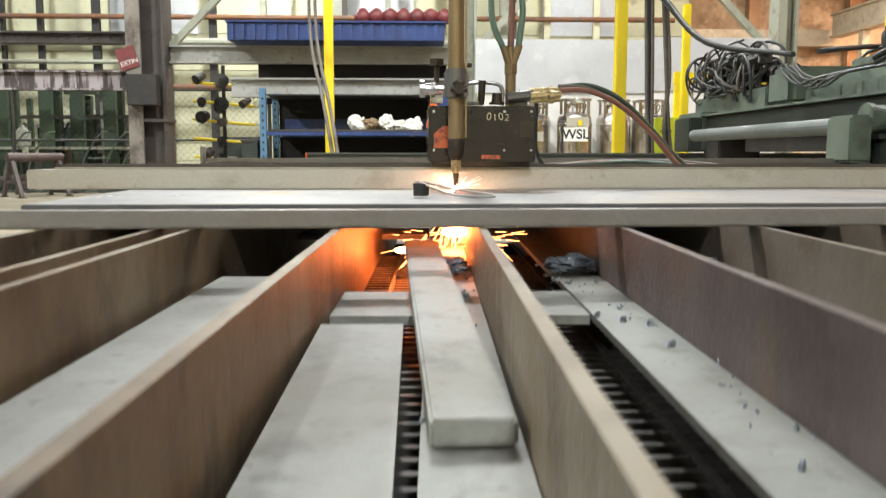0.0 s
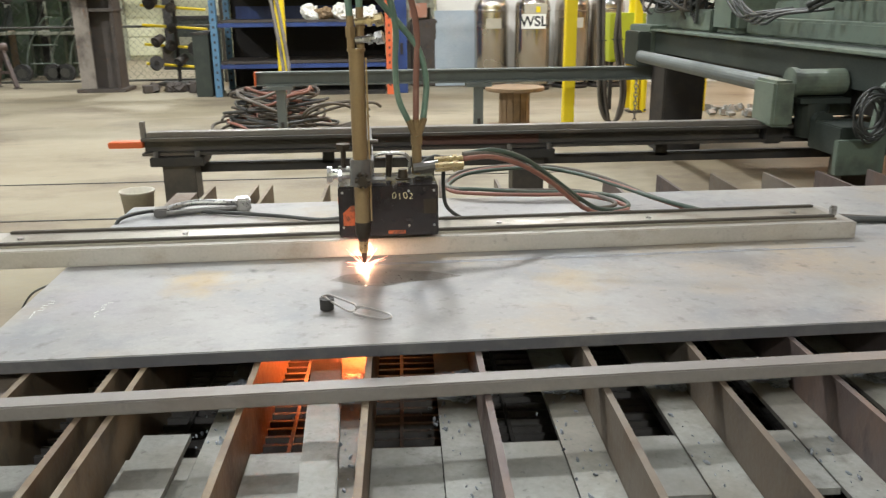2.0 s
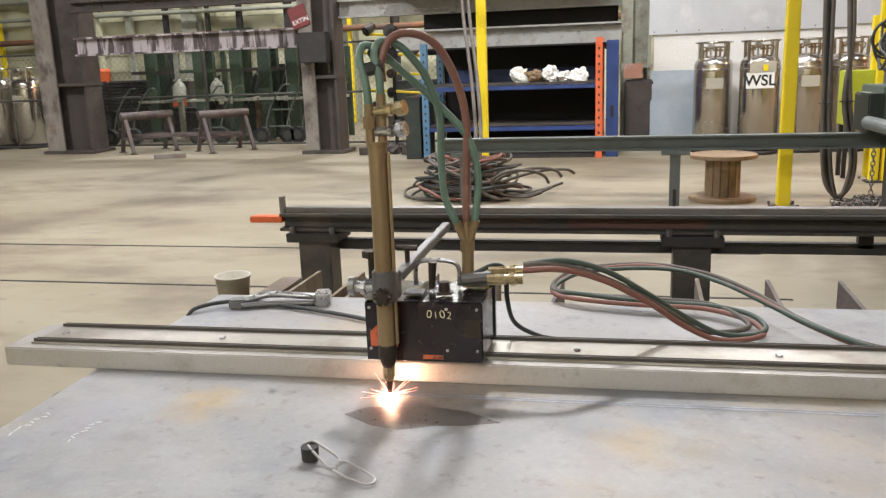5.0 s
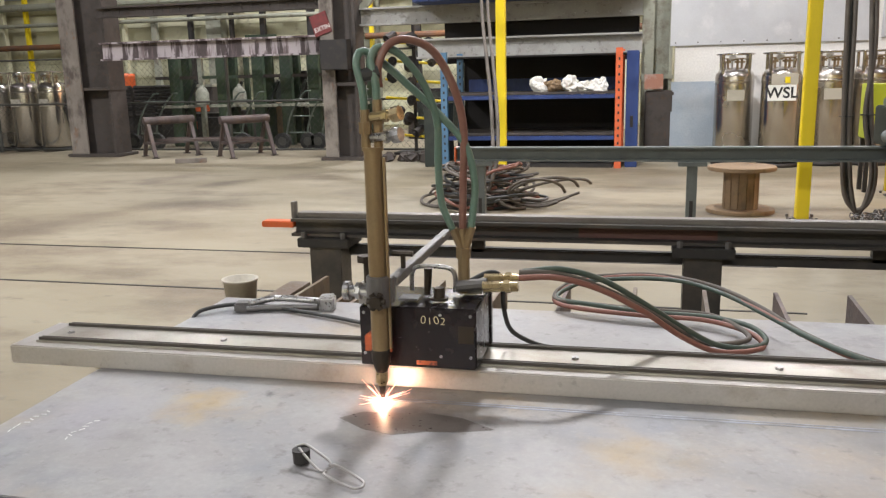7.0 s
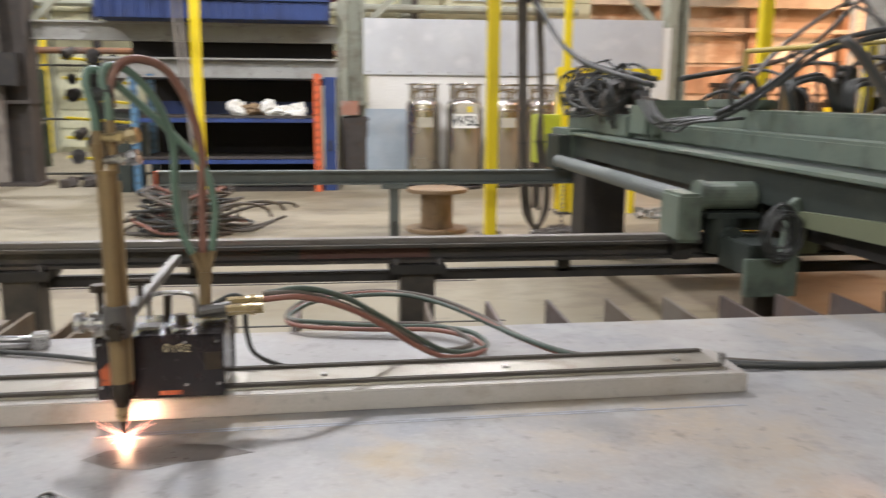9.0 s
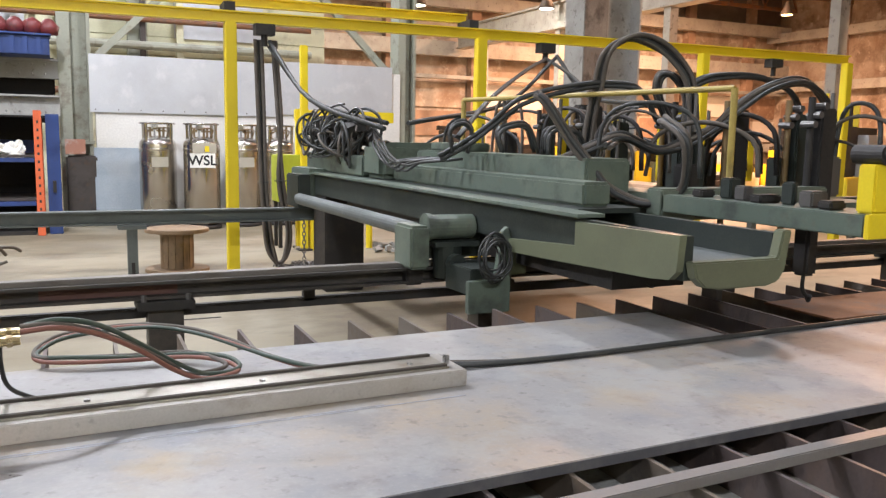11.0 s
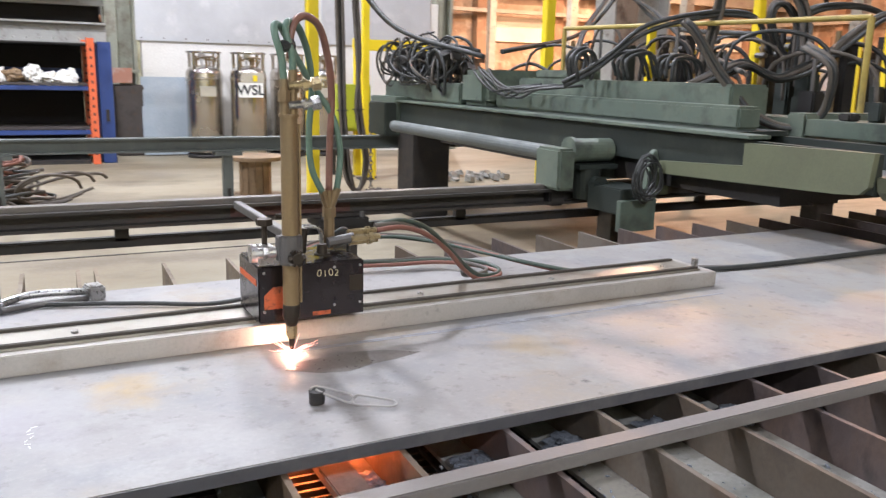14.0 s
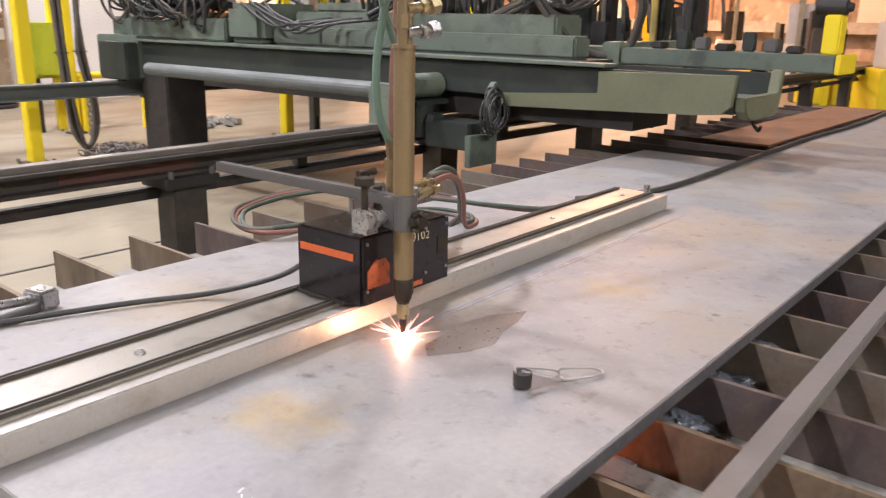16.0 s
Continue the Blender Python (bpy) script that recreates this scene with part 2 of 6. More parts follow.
# grimy steel, also darkened for the columns' shaded side faces
M["column"] = material("column_steel", (0.062, 0.052, 0.045), 0.7, 0.05, ((1.5, 0.45, 0.7, (0.105, 0.09, 0.08), 0.7), (5, 0.5, 0.7, (0.035, 0.028, 0.024), 0.75), (11, 0.56, 0.7, (0.10, 0.06, 0.037), 0.6)), 60, 0.15)
# worn paint, kept paler for the lit front face of the columns
M["column_worn_lit"] = material("column_worn_lit_paint", (0.20, 0.175, 0.15), 0.7, 0.05, ((1.6, 0.45, 0.66, (0.31, 0.28, 0.24), 0.8), (4, 0.5, 0.66, (0.07, 0.055, 0.045), 0.9), (9, 0.58, 0.7, (0.2, 0.10, 0.05), 0.7)), 60, 0.2, stretch=(1, 1, 0.6))
M["column_pale"] = material("column_pale_paint", (0.33, 0.34, 0.27), 0.65, 0.0, ((1.5, 0.5, 0.7, (0.22, 0.21, 0.17), 0.7), (5, 0.55, 0.7, (0.14, 0.1, 0.07), 0.7)), 60)
M["peel"] = material("peeling_paint", (0.075, 0.058, 0.058), 0.7, 0.0, ((3.4, 0.46, 0.52, (0.47, 0.42, 0.43), 0.9), (6, 0.52, 0.6, (0.16, 0.12, 0.12), 0.8)), 60, stretch=(1.6, 1, 0.25))
M["grider"] = material("girder_grey", (0.40, 0.40, 0.375), 0.6, 0.1, ((2, 0.45, 0.7, (0.24, 0.225, 0.20), 0.7), (8, 0.58, 0.7, (0.1, 0.08, 0.07), 0.7)), 60)
M["cream"] = material("cream_wall", (0.66, 0.65, 0.45), 0.8, 0, ((0.8, 0.45, 0.7, (0.45, 0.43, 0.30), 0.7), (4, 0.58, 0.72, (0.30, 0.27, 0.18), 0.6)), 40)
M["whitewall"] = material("white_wall", (0.75, 0.74, 0.70), 0.8, 0, ((0.8, 0.5, 0.75, (0.6, 0.58, 0.52), 0.6),), 40)
M["rustwall"] = material("hall_far_wall", (0.34, 0.23, 0.16), 0.8, 0, ((0.6, 0.45, 0.65, (0.20, 0.12, 0.08), 0.8), (2.4, 0.55, 0.7, (0.6, 0.5, 0.4), 0.6)), 30)
M["farwall"] = material("far_wall_paint", (0.44, 0.37, 0.30), 0.8, 0, ((0.5, 0.45, 0.62, (0.22, 0.14, 0.09), 0.85), (1.3, 0.5, 0.66, (0.15, 0.10, 0.07), 0.7), (2.4, 0.55, 0.7, (0.7, 0.64, 0.55), 0.6)), 30)
M["sheet"] = material("galvanised_sheet", (0.58, 0.60, 0.63), 0.45, 0.3, ((1.2, 0.45, 0.7, (0.46, 0.47, 0.50), 0.7), (3.5, 0.55, 0.7, (0.70, 0.70, 0.72), 0.6)), 60, 0.06)
M["bluesheet"] = material("blue_grey_sheet", (0.36, 0.42, 0.48), 0.5, 0.2, ((2, 0.5, 0.7, (0.46, 0.50, 0.54), 0.7),), 60)
M["stainless"] = material("stainless", (0.58, 0.55, 0.50), 0.24, 0.95, ((1.5, 0.35, 0.8, (0.42, 0.37, 0.31), 0.6),), 1.2, 0.0, 0.0, stretch=(1, 1, 0.04))
M["label"] = material("paper_label", (0.82, 0.82, 0.78), 0.7, 0, (), 120, 0.03, 0)
M["ink"] = material("black_ink", (0.015, 0.015, 0.015), 0.7, 0, (), 120, 0, 0)
M["chalk"] = material("white_chalk", (0.85, 0.85, 0.82), 0.9, 0, (), 300, 0.4, 0)
M["paint_ochre"] = material("ochre_marker", (0.75, 0.66, 0.42), 0.8, 0, (), 300, 0.2, 0)
M["blue"] = material("blue_paint", (0.024, 0.055, 0.20), 0.5, 0, ((3, 0.45, 0.7, (0.012, 0.02, 0.075), 0.8), (9, 0.56, 0.7, (0.05, 0.08, 0.2), 0.5)), 90, stretch=(1, 1, 0.4))
M["lightblue"] = material("rack_blue", (0.085, 0.19, 0.31), 0.5, 0, ((3, 0.5, 0.75, (0.06, 0.12, 0.2), 0.7),), 90)
M["redorange"] = material("rack_orange", (0.70, 0.14, 0.05), 0.5, 0, ((5, 0.55, 0.75, (0.35, 0.08, 0.04), 0.6),), 90)
M["fadedorange"] = material("faded_orange", (0.45, 0.22, 0.15), 0.6, 0, ((5, 0.5, 0.65, (0.5, 0.45, 0.4), 0.9),), 90)
M["bag"] = material("white_bag", (0.78, 0.77, 0.72), 0.6, 0, ((9, 0.5, 0.7, (0.5, 0.47, 0.4), 0.5),), 60)
M["wood"] = material("raw_wood", (0.27, 0.185, 0.105), 0.75, 0, ((4, 0.45, 0.7, (0.20, 0.13, 0.07), 0.7), (11, 0.52, 0.68, (0.10, 0.075, 0.05), 0.6)), 60, 0.15, stretch=(1, 1, 0.4))
M["red"] = material("red_sign", (0.17, 0.028, 0.028), 0.5, 0, ((6, 0.5, 0.7, (0.22, 0.04, 0.04), 0.5), (11, 0.5, 0.66, (0.06, 0.03, 0.028), 0.6)), 100)
M["rubber"] = material("rubber", (0.03, 0.03, 0.03), 0.8, 0, (), 90)
M["chain"] = material("chain_steel", (0.16, 0.155, 0.15), 0.45, 0.6, (), 120)
M["bucket"] = material("white_pail", (0.47, 0.44, 0.36), 0.6, 0, ((8, 0.5, 0.7, (0.4, 0.37, 0.3), 0.5),), 90)
M["wire"] = material("galvanised_wire", (0.085, 0.085, 0.075), 0.5, 0.5, (), 120)
M["rust"] = material("rusty_steel", (0.21, 0.10, 0.05), 0.8, 0.1, ((4, 0.48, 0.62, (0.13, 0.10, 0.085), 0.8), (7, 0.5, 0.7, (0.30, 0.13, 0.05), 0.7)), 80)
M["ceiling"] = material("ceiling_deck", (0.10, 0.09, 0.08), 0.8, 0, ((1, 0.5, 0.7, (0.16, 0.14, 0.12), 0.6),), 30)
M["spark"] = glow("spark_glow", (1.0, 0.42, 0.32), 3.2)
M["core"] = glow("cutting_core", (1.0, 0.55, 0.34), 1250)
M["under"] = glow("molten_stream", (1.0, 0.20, 0.05), 190)
M["spray"] = glow("spray_glow", (1.0, 0.30, 0.09), 9)
M["lamp"] = glow("lamp_face", (1.0, 0.92, 0.75), 25)
M["sodium"] = glow("sodium_face", (1.0, 0.55, 0.2), 30)


# ---- mesh tools ----
def box(bm, x0, x1, y0, y1, z0, z1, m=None):
    r = bmesh.ops.create_cube(bm, size=1.0)["verts"]
    k = Matrix.Translation(((x0 + x1) / 2, (y0 + y1) / 2, (z0 + z1) / 2)) @ Matrix.Diagonal((x1 - x0, y1 - y0, z1 - z0, 1))
    bmesh.ops.transform(bm, matrix=(m @ k) if m else k, verts=r)
    return r


def rod(bm, a, b, r, r2=None, n=12):
    a, b = Vector(a), Vector(b)
    d = b - a
    v = bmesh.ops.create_cone(bm, cap_ends=True, segments=n, radius1=r, radius2=r if r2 is None else r2, depth=d.length)["verts"]
    bmesh.ops.transform(bm, matrix=Matrix.Translation((a + b) / 2) @ d.to_track_quat("Z", "Y").to_matrix().to_4x4(), verts=v)
    return v


def smooth_line(points, steps=6):
    p = [Vector(q) for q in points]
    p = [p[0] * 2 - p[1]] + p + [p[-1] * 2 - p[-2]]
    line = []
    for i in range(1, len(p) - 2):
        for s in range(steps):
            t = s / steps
            line.append(0.5 * (2 * p[i] + (p[i + 1] - p[i - 1]) * t + (2 * p[i - 1] - 5 * p[i] + 4 * p[i + 1] - p[i + 2]) * t * t
                               + (3 * p[i] - p[i - 1] - 3 * p[i + 1] + p[i + 2]) * t ** 3))
    return line + [p[-2]]


def sweep(bm, points, r, n=8, steps=6):
    """A round hose or cable along a smooth line."""
    line = smooth_line(points, steps)
    rings = []
    up = Vector((0.13, 0.21, 1)).normalized()
    for i, q in enumerate(line):
        d = (line[min(i + 1, len(line) - 1)] - line[max(i - 1, 0)]).normalized()
        side = d.cross(up)
        side = side.normalized() if side.length > 1e-3 else d.orthogonal().normalized()
        up = side.cross(d).normalized()
        rings.append([bm.verts.new(q + r * (math.cos(2 * math.pi * k / n) * side + math.sin(2 * math.pi * k / n) * up)) for k in range(n)])
    for a, b in zip(rings, rings[1:]):
        for k in range(n):
            bm.faces.new((a[k], a[(k + 1) % n], b[(k + 1) % n], b[k])).smooth = True
    bm.faces.new(rings[0][::-1])
    bm.faces.new(rings[-1])


def lathe(bm, profile, centre=(0, 0, 0), n=20):
    """profile: (radius, height) from the bottom up."""
    c = Vector(centre)
    rings = [[bm.verts.new(c + Vector((r * math.cos(2 * math.pi * k / n), r * math.sin(2 * math.pi * k / n), h))) for k in range(n)] for r, h in profile]
    for a, b in zip(rings, rings[1:]):
        for k in range(n):
            bm.faces.new((a[k], a[(k + 1) % n], b[(k + 1) % n], b[k])).smooth = True
    bm.faces.new(rings[0][::-1])
    bm.faces.new(rings[-1])


def prism(bm, outline, axis, a, b):
    """An outline of two coordinates, drawn out along the axis from a to b."""
    def at(u, v, w):
        return {"x": (w, u, v), "y": (u, w, v), "z": (u, v, w)}[axis]
    lo = [bm.verts.new(at(u, v, a)) for u, v in outline]
    hi = [bm.verts.new(at(u, v, b)) for u, v in outline]
    bm.faces.new(lo[::-1])
    bm.faces.new(hi)
    k = len(outline)
    for i in range(k):
        bm.faces.new((lo[i], lo[(i + 1) % k], hi[(i + 1) % k], hi[i]))
    bmesh.ops.recalc_face_normals(bm, faces=bm.faces)


def ibeam(bm, axis, a, b, u, z0, z1, flange, tf=0.012, tw=0.010):
    """An I-beam along the axis, its web at u."""
    f, w = flange / 2, tw / 2
    prism(bm, [(u - f, z0), (u + f, z0), (u + f, z0 + tf), (u + w, z0 + tf), (u + w, z1 - tf), (u + f, z1 - tf), (u + f, z1), (u - f, z1),
               (u - f, z1 - tf), (u - w, z1 - tf), (u - w, z0 + tf), (u - f, z0 + tf)], axis, a, b)


def soften(bm, width, segments=2):
    bmesh.ops.remove_doubles(bm, verts=bm.verts, dist=1e-5)
    sharp = [e for e in bm.edges if len(e.link_faces) == 2 and e.calc_face_angle(0) > 0.6]
    bmesh.ops.bevel(bm, geom=sharp, offset=width, segments=segments, affect="EDGES", clamp_overlap=True)


def part(name, bm, mat, parent=None, label="", at=None):
    me = bpy.data.meshes.new(name)
    bm.to_mesh(me)
    bm.free()
    me.materials.append(mat if not isinstance(mat, str) else M[mat])
    ob = new(name, me)
    if name in ("rivets", "slot_row", "panel_screws", "valve_row"):
        ob["kind"] = "stuff"
    if parent:
        ob.parent = parent
    if at is not None:
        ob.matrix_basis = at
    if label:
        tagged(ob, label)
    return ob


def thing(name, label, category, at=(0, 0, 0), group="", kind="", yaw=0.0):
    ob = new(name)
    ob.matrix_basis = pose(*at, 0, 0, yaw)
    return tagged(ob, label, category, group, kind)


def solid(name, bm, mat, label, category, group="", kind=""):
    return tagged(part(name, bm, mat), label, category, group, kind)


def B():
    return bmesh.new()


def one_box(*a, w=0.0, m=None):
    bm = B()
    box(bm, *a, m=m)
    if w:
        soften(bm, w)
    return bm


def hose(name, points, r, mat, parent, label="", n=8, steps=6):
    bm = B()
    sweep(bm, points, r, n, steps)
    return part(name, bm, mat, parent, label)


def letters(name, text, size, mat, m, parent, thick=0.0004, bold=0.0):
    cu = bpy.data.curves.new(name, "FONT")
    cu.body, cu.size, cu.extrude, cu.align_x, cu.align_y = text, size, thick, "CENTER", "CENTER"
    cu.offset = bold
    tmp = bpy.data.objects.new(name, cu)
    scene.collection.objects.link(tmp)
    me = bpy.data.meshes.new_from_object(tmp.evaluated_get(bpy.context.evaluated_depsgraph_get()))
    bpy.data.objects.remove(tmp)
    me.materials.clear()
    me.materials.append(M[mat])
    ob = new(name, me)
    ob.parent = parent
    ob.matrix_basis = m
    return ob


# ---- hall ----
def hall():
    solid("floor", one_box(-34, 40, -8, 44, FLOOR - 0.3, FLOOR), "concrete", "stained bare concrete shop floor", "floor", kind="structure")
    bm = B()
    for y in (5.22, 6.3):
        box(bm, -14, 1.5, y, y + 0.02, FLOOR, FLOOR + 0.004)
    solid("floor_joint", bm, "dark", "dark straight joint in the concrete floor", "floor joint", kind="structure")
    solid("ceiling", one_box(-34, 40, -8, 44, 9.6, 9.8), "ceiling", "dark roof deck of the hall", "ceiling", kind="structure")
    solid("wall_west", one_box(-34.3, -34, -8, 44, FLOOR - 0.3, 9.6), "cream", "cream painted hall wall", "wall", kind="structure")
    solid("wall_south", one_box(-34, 40, -8.3, -8, FLOOR - 0.3, 9.6), "cream", "cream painted hall wall", "wall", kind="structure")
    wall = thing("wall_east", "pale hall wall with steel posts under orange light", "wall", kind="structure")
    part("backing", one_box(32, 32.3, -8, 30.3, FLOOR - 0.3, 9.6), "farwall", wall)
    for i in range(9):
        part("pilaster", one_box(31.6, 32.0, -6 + 4 * i, -5.6 + 4 * i, FLOOR, 9.6), "rustwall", wall)
        part("siding_panel", one_box(31.9, 32.0, -5.2 + 4 * i, -2.6 + 4 * i, 1.4, 3.4), ("whitewall", "farwall", "rustwall")[i % 3], wall)
    for z in (1.1, 3.9, 6.2):
        part("wall_rail", one_box(31.3, 31.6, -8, 30, z, z + 0.4), "grider", wall)
    rng = random.Random(29)
    for i in range(26):
        x, y = 12 + 11 * rng.random(), 3.6 + 10 * rng.random()
        w, h = 0.3 + 0.9 * rng.random(), 0.5 + 1.2 * rng.random()
        m = thing("stored_machine", "dusty machine block with a raised head standing in the far hall", "machine", (x, y, FLOOR), "far machines", yaw=40 * rng.random())
        part("base", one_box(-w / 2, w / 2, -0.4, 0.4, 0, 0.5 * h, w=0.02), rng.choice(("yellow", "column", "green", "yellow", "sheet", "whitewall")), m)
        part("head", one_box(-w / 3, w / 4, -0.25, 0.25, 0.5 * h + 0.001, h, w=0.02), rng.choice(("column", "dark", "yellow", "sheet")), m)
        part("arm", one_box(-w / 2, w / 2, -0.06, 0.06, h + 0.001, h + 0.12), "dark", m)
        part("post", one_box(-w / 2 - 0.1, -w / 2 - 0.03, -0.05, 0.05, 0, h + 0.5), rng.choice(("yellow", "dark", "column_pale")), m)
    wall = thing("wall_far", "far pale hall wall with girders under orange light", "wall", kind="structure")
    part("backing", one_box(6.5, 40, 30, 30.3, FLOOR - 0.3, 9.6), "farwall", wall)
    for i in range(9):
        part("pilaster", one_box(8.2 + 3.6 * i, 8.6 + 3.6 * i, 29.6, 30.0, FLOOR, 9.6), "rustwall", wall)
    for i in range(9):
        for z in (1.6, 2.7):
            part("siding_panel", one_box(8.7 + 3.6 * i, 11.7 + 3.6 * i, 29.9, 30.0, z, z + 0.95), ("farwall", "whitewall", "rustwall")[(i + int(z)) % 3], wall)
    for z, h, n in ((4.6, 0.55, "crane_girder"), (6.4, 0.5, "crane_girder"), (1.15, 0.12, "wall_rail"), (3.75, 0.14, "wall_rail")):
        part(n, one_box(6.6, 40, 29.2, 29.55, z, z + h), "grider", wall)
    part("dark_band", one_box(6.6, 40, 29.9, 29.98, 6.95, 9.6), "ceiling", wall)
    # crane runway on the hall's right side
    for x in (14.5,):
        g = thing("crane_runway", "pale riveted crane runway girder under the roof", "girder")
        part("web", one_box(x, x + 0.25, 9, 29, 4.9, 5.6), "grider", g)
        part("lower_flange", one_box(x - 0.1, x + 0.35, 9, 29, 4.85, 4.9), "grider", g)
        part("upper_flange", one_box(x - 0.1, x + 0.35, 9, 29, 5.6, 5.66), "grider", g)
        for y in (12, 17, 22, 27):
            part("runway_post", one_box(x, x + 0.25, y, y + 0.25, FLOOR, 4.85), "grider", g)
    for i in range(7):
        t = thing("roof_truss", "dark steel roof truss with diagonal braces", "truss", (0, 11 + 3 * i, 0), "roof trusses")
        part("bottom_chord", one_box(-30, 38, -0.06, 0.06, 7.55, 7.7), "rust", t)
        bm = B()
        for k in range(26):
            rod(bm, (-14 + 2 * k, 0, 7.7), (-13 + 2 * k, 0, 9.6), 0.05, n=5)
            rod(bm, (-13 + 2 * k, 0, 9.6), (-12 + 2 * k, 0, 7.7), 0.05, n=5)
        part("web_bracing", bm, "rust", t)
    for x, y, z, mm in ((9.8, 22, 5.15, "lamp"), (11.4, 22, 5.6, "lamp"), (18.5, 22, 6.6, "sodium"), (14.0, 22, 5.4, "lamp"), (5.3, 21, 5.9, "lamp"), (22.5, 20, 6.2, "sodium"), (26, 24, 6.4, "sodium")):
        l = thing("high_bay_lamp", "glowing high-bay lamp hung from the roof", "lamp", (x, y, z), "high-bay lamps")
        bm = B()
        lathe(bm, [(0.22, 0.0), (0.25, 0.02), (0.12, 0.28), (0.08, 0.45), (0.02, 0.5)], n=16)
        part("reflector", bm, "column", l)
        bm = B()
        rod(bm, (0, 0, -0.012), (0, 0, -0.002), 0.2, n=16)
        part("lamp_glass", bm, mm, l)
        bm = B()
        rod(bm, (0, 0, 0.5), (0, 0, 9.6 - z), 0.012, n=6)
        part("hanger", bm, "dark", l)
    # low machines and stores far off on the right
    rng = random.Random(17)
    for i in range(22):
        x, y = 8.5 + 14 * rng.random(), 13.5 + 11 * rng.random()
        w, h = 0.4 + 1.1 * rng.random(), 0.5 + 1.1 * rng.random()
        m = thing("stored_machine", "dusty machine block with a raised head standing in the far hall", "machine", (x, y, FLOOR), "far machines", yaw=20 * rng.random())
        part("base", one_box(-w / 2, w / 2, -0.4, 0.4, 0, 0.6 * h, w=0.02), rng.choice(("yellow", "column", "green", "orange", "sheet")), m)
        part("head", one_box(-w / 3, w / 4, -0.25, 0.25, 0.6 * h + 0.001, h, w=0.02), rng.choice(("column", "dark", "yellow", "sheet")), m)
        part("arm", one_box(-w / 2, w / 2, -0.06, 0.06, h + 0.001, h + 0.12), "dark", m)
    # cream siding behind the racks, in lapped boards
    wall = thing("wall_north", "cream painted lapped siding wall of the hall", "wall", kind="structure")
    part("backing", one_box(-34, 6.5, 20.1, 20.3, FLOOR - 0.3, 9.6), "cream", wall)
    for i in range(22):
        z = FLOOR + 0.1 + 0.42 * i
        part("siding_board", one_box(-34, 6.5, 20.05, 20.1, z, z + 0.40, m=pose(0, 0, 0)), "cream", wall)
    for i in range(9):
        part("pilaster", one_box(-30 + 4 * i, -29.6 + 4 * i, 19.7, 20.05, FLOOR, 9.6), "column_pale", wall)
    for z, r in ((2.35, 0.07), (2.9, 0.05), (3.35, 0.09), (3.9, 0.06)):
        bm = B()
        rod(bm, (-33, 19.5, z), (6, 19.5, z), r, n=10)
        part("wall_pipe", bm, ("column", "column_pale", "grider", "rust")[int(10 * z) % 4], wall)
    rng = random.Random(31)
    for i in range(26):
        x = -20 + 0.95 * i + 0.4 * rng.random()
        part("conduit", one_box(x, x + 0.05 + 0.12 * rng.random(), 19.55, 19.68, FLOOR, 5 + 3 * rng.random()), rng.choice(("column", "column_pale", "dark", "cream", "yellow")), wall)
    for i in range(20):
        x, y = -17 + 14.5 * rng.random(), 16.6 + 2.6 * rng.random()
        w, h = 0.3 + 0.6 * rng.random(), 0.4 + 1.0 * rng.random()
        s = thing("stored_unit", "grimy steel storage unit with a lid behind the fence", "storage unit", (x, y, FLOOR), "stored units")
        part("body", one_box(-w / 2, w / 2, -0.3, 0.3, 0, h, w=0.015), rng.choice(("darkgreen", "dark", "green", "column", "column_pale")), s)
        part("lid", one_box(-w / 2 - 0.03, w / 2 + 0.03, -0.33, 0.33, h + 0.001, h + 0.06), rng.choice(("dark", "column_pale", "cream")), s)
        part("stripe", one_box(-w / 3, w / 3, -0.306, -0.301, 0.5 * h, 0.5 * h + 0.15), rng.choice(("label", "orange", "dark", "column_pale")), s)
    for i in range(5):
        part("window", one_box(-17 + 5 * i, -15 + 5 * i, 20.0, 20.04, 3.6, 5.6), "sheet", wall)
    solid("wall_north_return", one_box(6.3, 6.5, 20.3, 30, FLOOR - 0.3, 9.6), "cream", "cream painted hall wall", "wall", kind="structure")


def built_column(name, x, y, w, d, top, mat, label):
    """Riveted built-up column: two flange plates, a web and a base."""
    c = thing(name, label, "column", (x, y, FLOOR), "hall columns")
    part("flange", one_box(-w / 2, -w / 2 + 0.05, -d / 2, d / 2, 0, top, w=0.006), mat, c)
    part("flange", one_box(w / 2 - 0.05, w / 2, -d / 2, d / 2, 0, top, w=0.006), mat, c)
    part("web", one_box(-w / 2 + 0.05, w / 2 - 0.05, -0.03, 0.03, 0, top), mat, c)
    # front flange: real wear, plus a lighter tone for its lit face
    part("front_flange", one_box(-w / 2 - 0.01, -w / 2 + 0.38 * w, -d / 2 - 0.04, -d / 2 - 0.001, 0.051, top, w=0.005), "column_pale" if mat == "column_pale" else "column_worn_lit", c)
    part("base_plate", one_box(-w / 2 - 0.08, w / 2 + 0.08, -d / 2 - 0.08, d / 2 + 0.08, 0, 0.05, w=0.008), mat, c)
    part("splice_plate", one_box(-w / 2 - 0.02, w / 2 + 0.02, -d / 2 - 0.02, d / 2 + 0.02, 1.15, 1.20), mat, c)
    bm = B()
    for k in range(12):
        for s in (-1, 1):
            z = 0.12 + 0.09 * k
            rod(bm, (s * (w / 2 - 0.025), -d / 2, z), (s * (w / 2 - 0.025), -d / 2 - 0.015, z), 0.012, 0.008, 8)
    part("rivets", bm, mat, c)
    return c


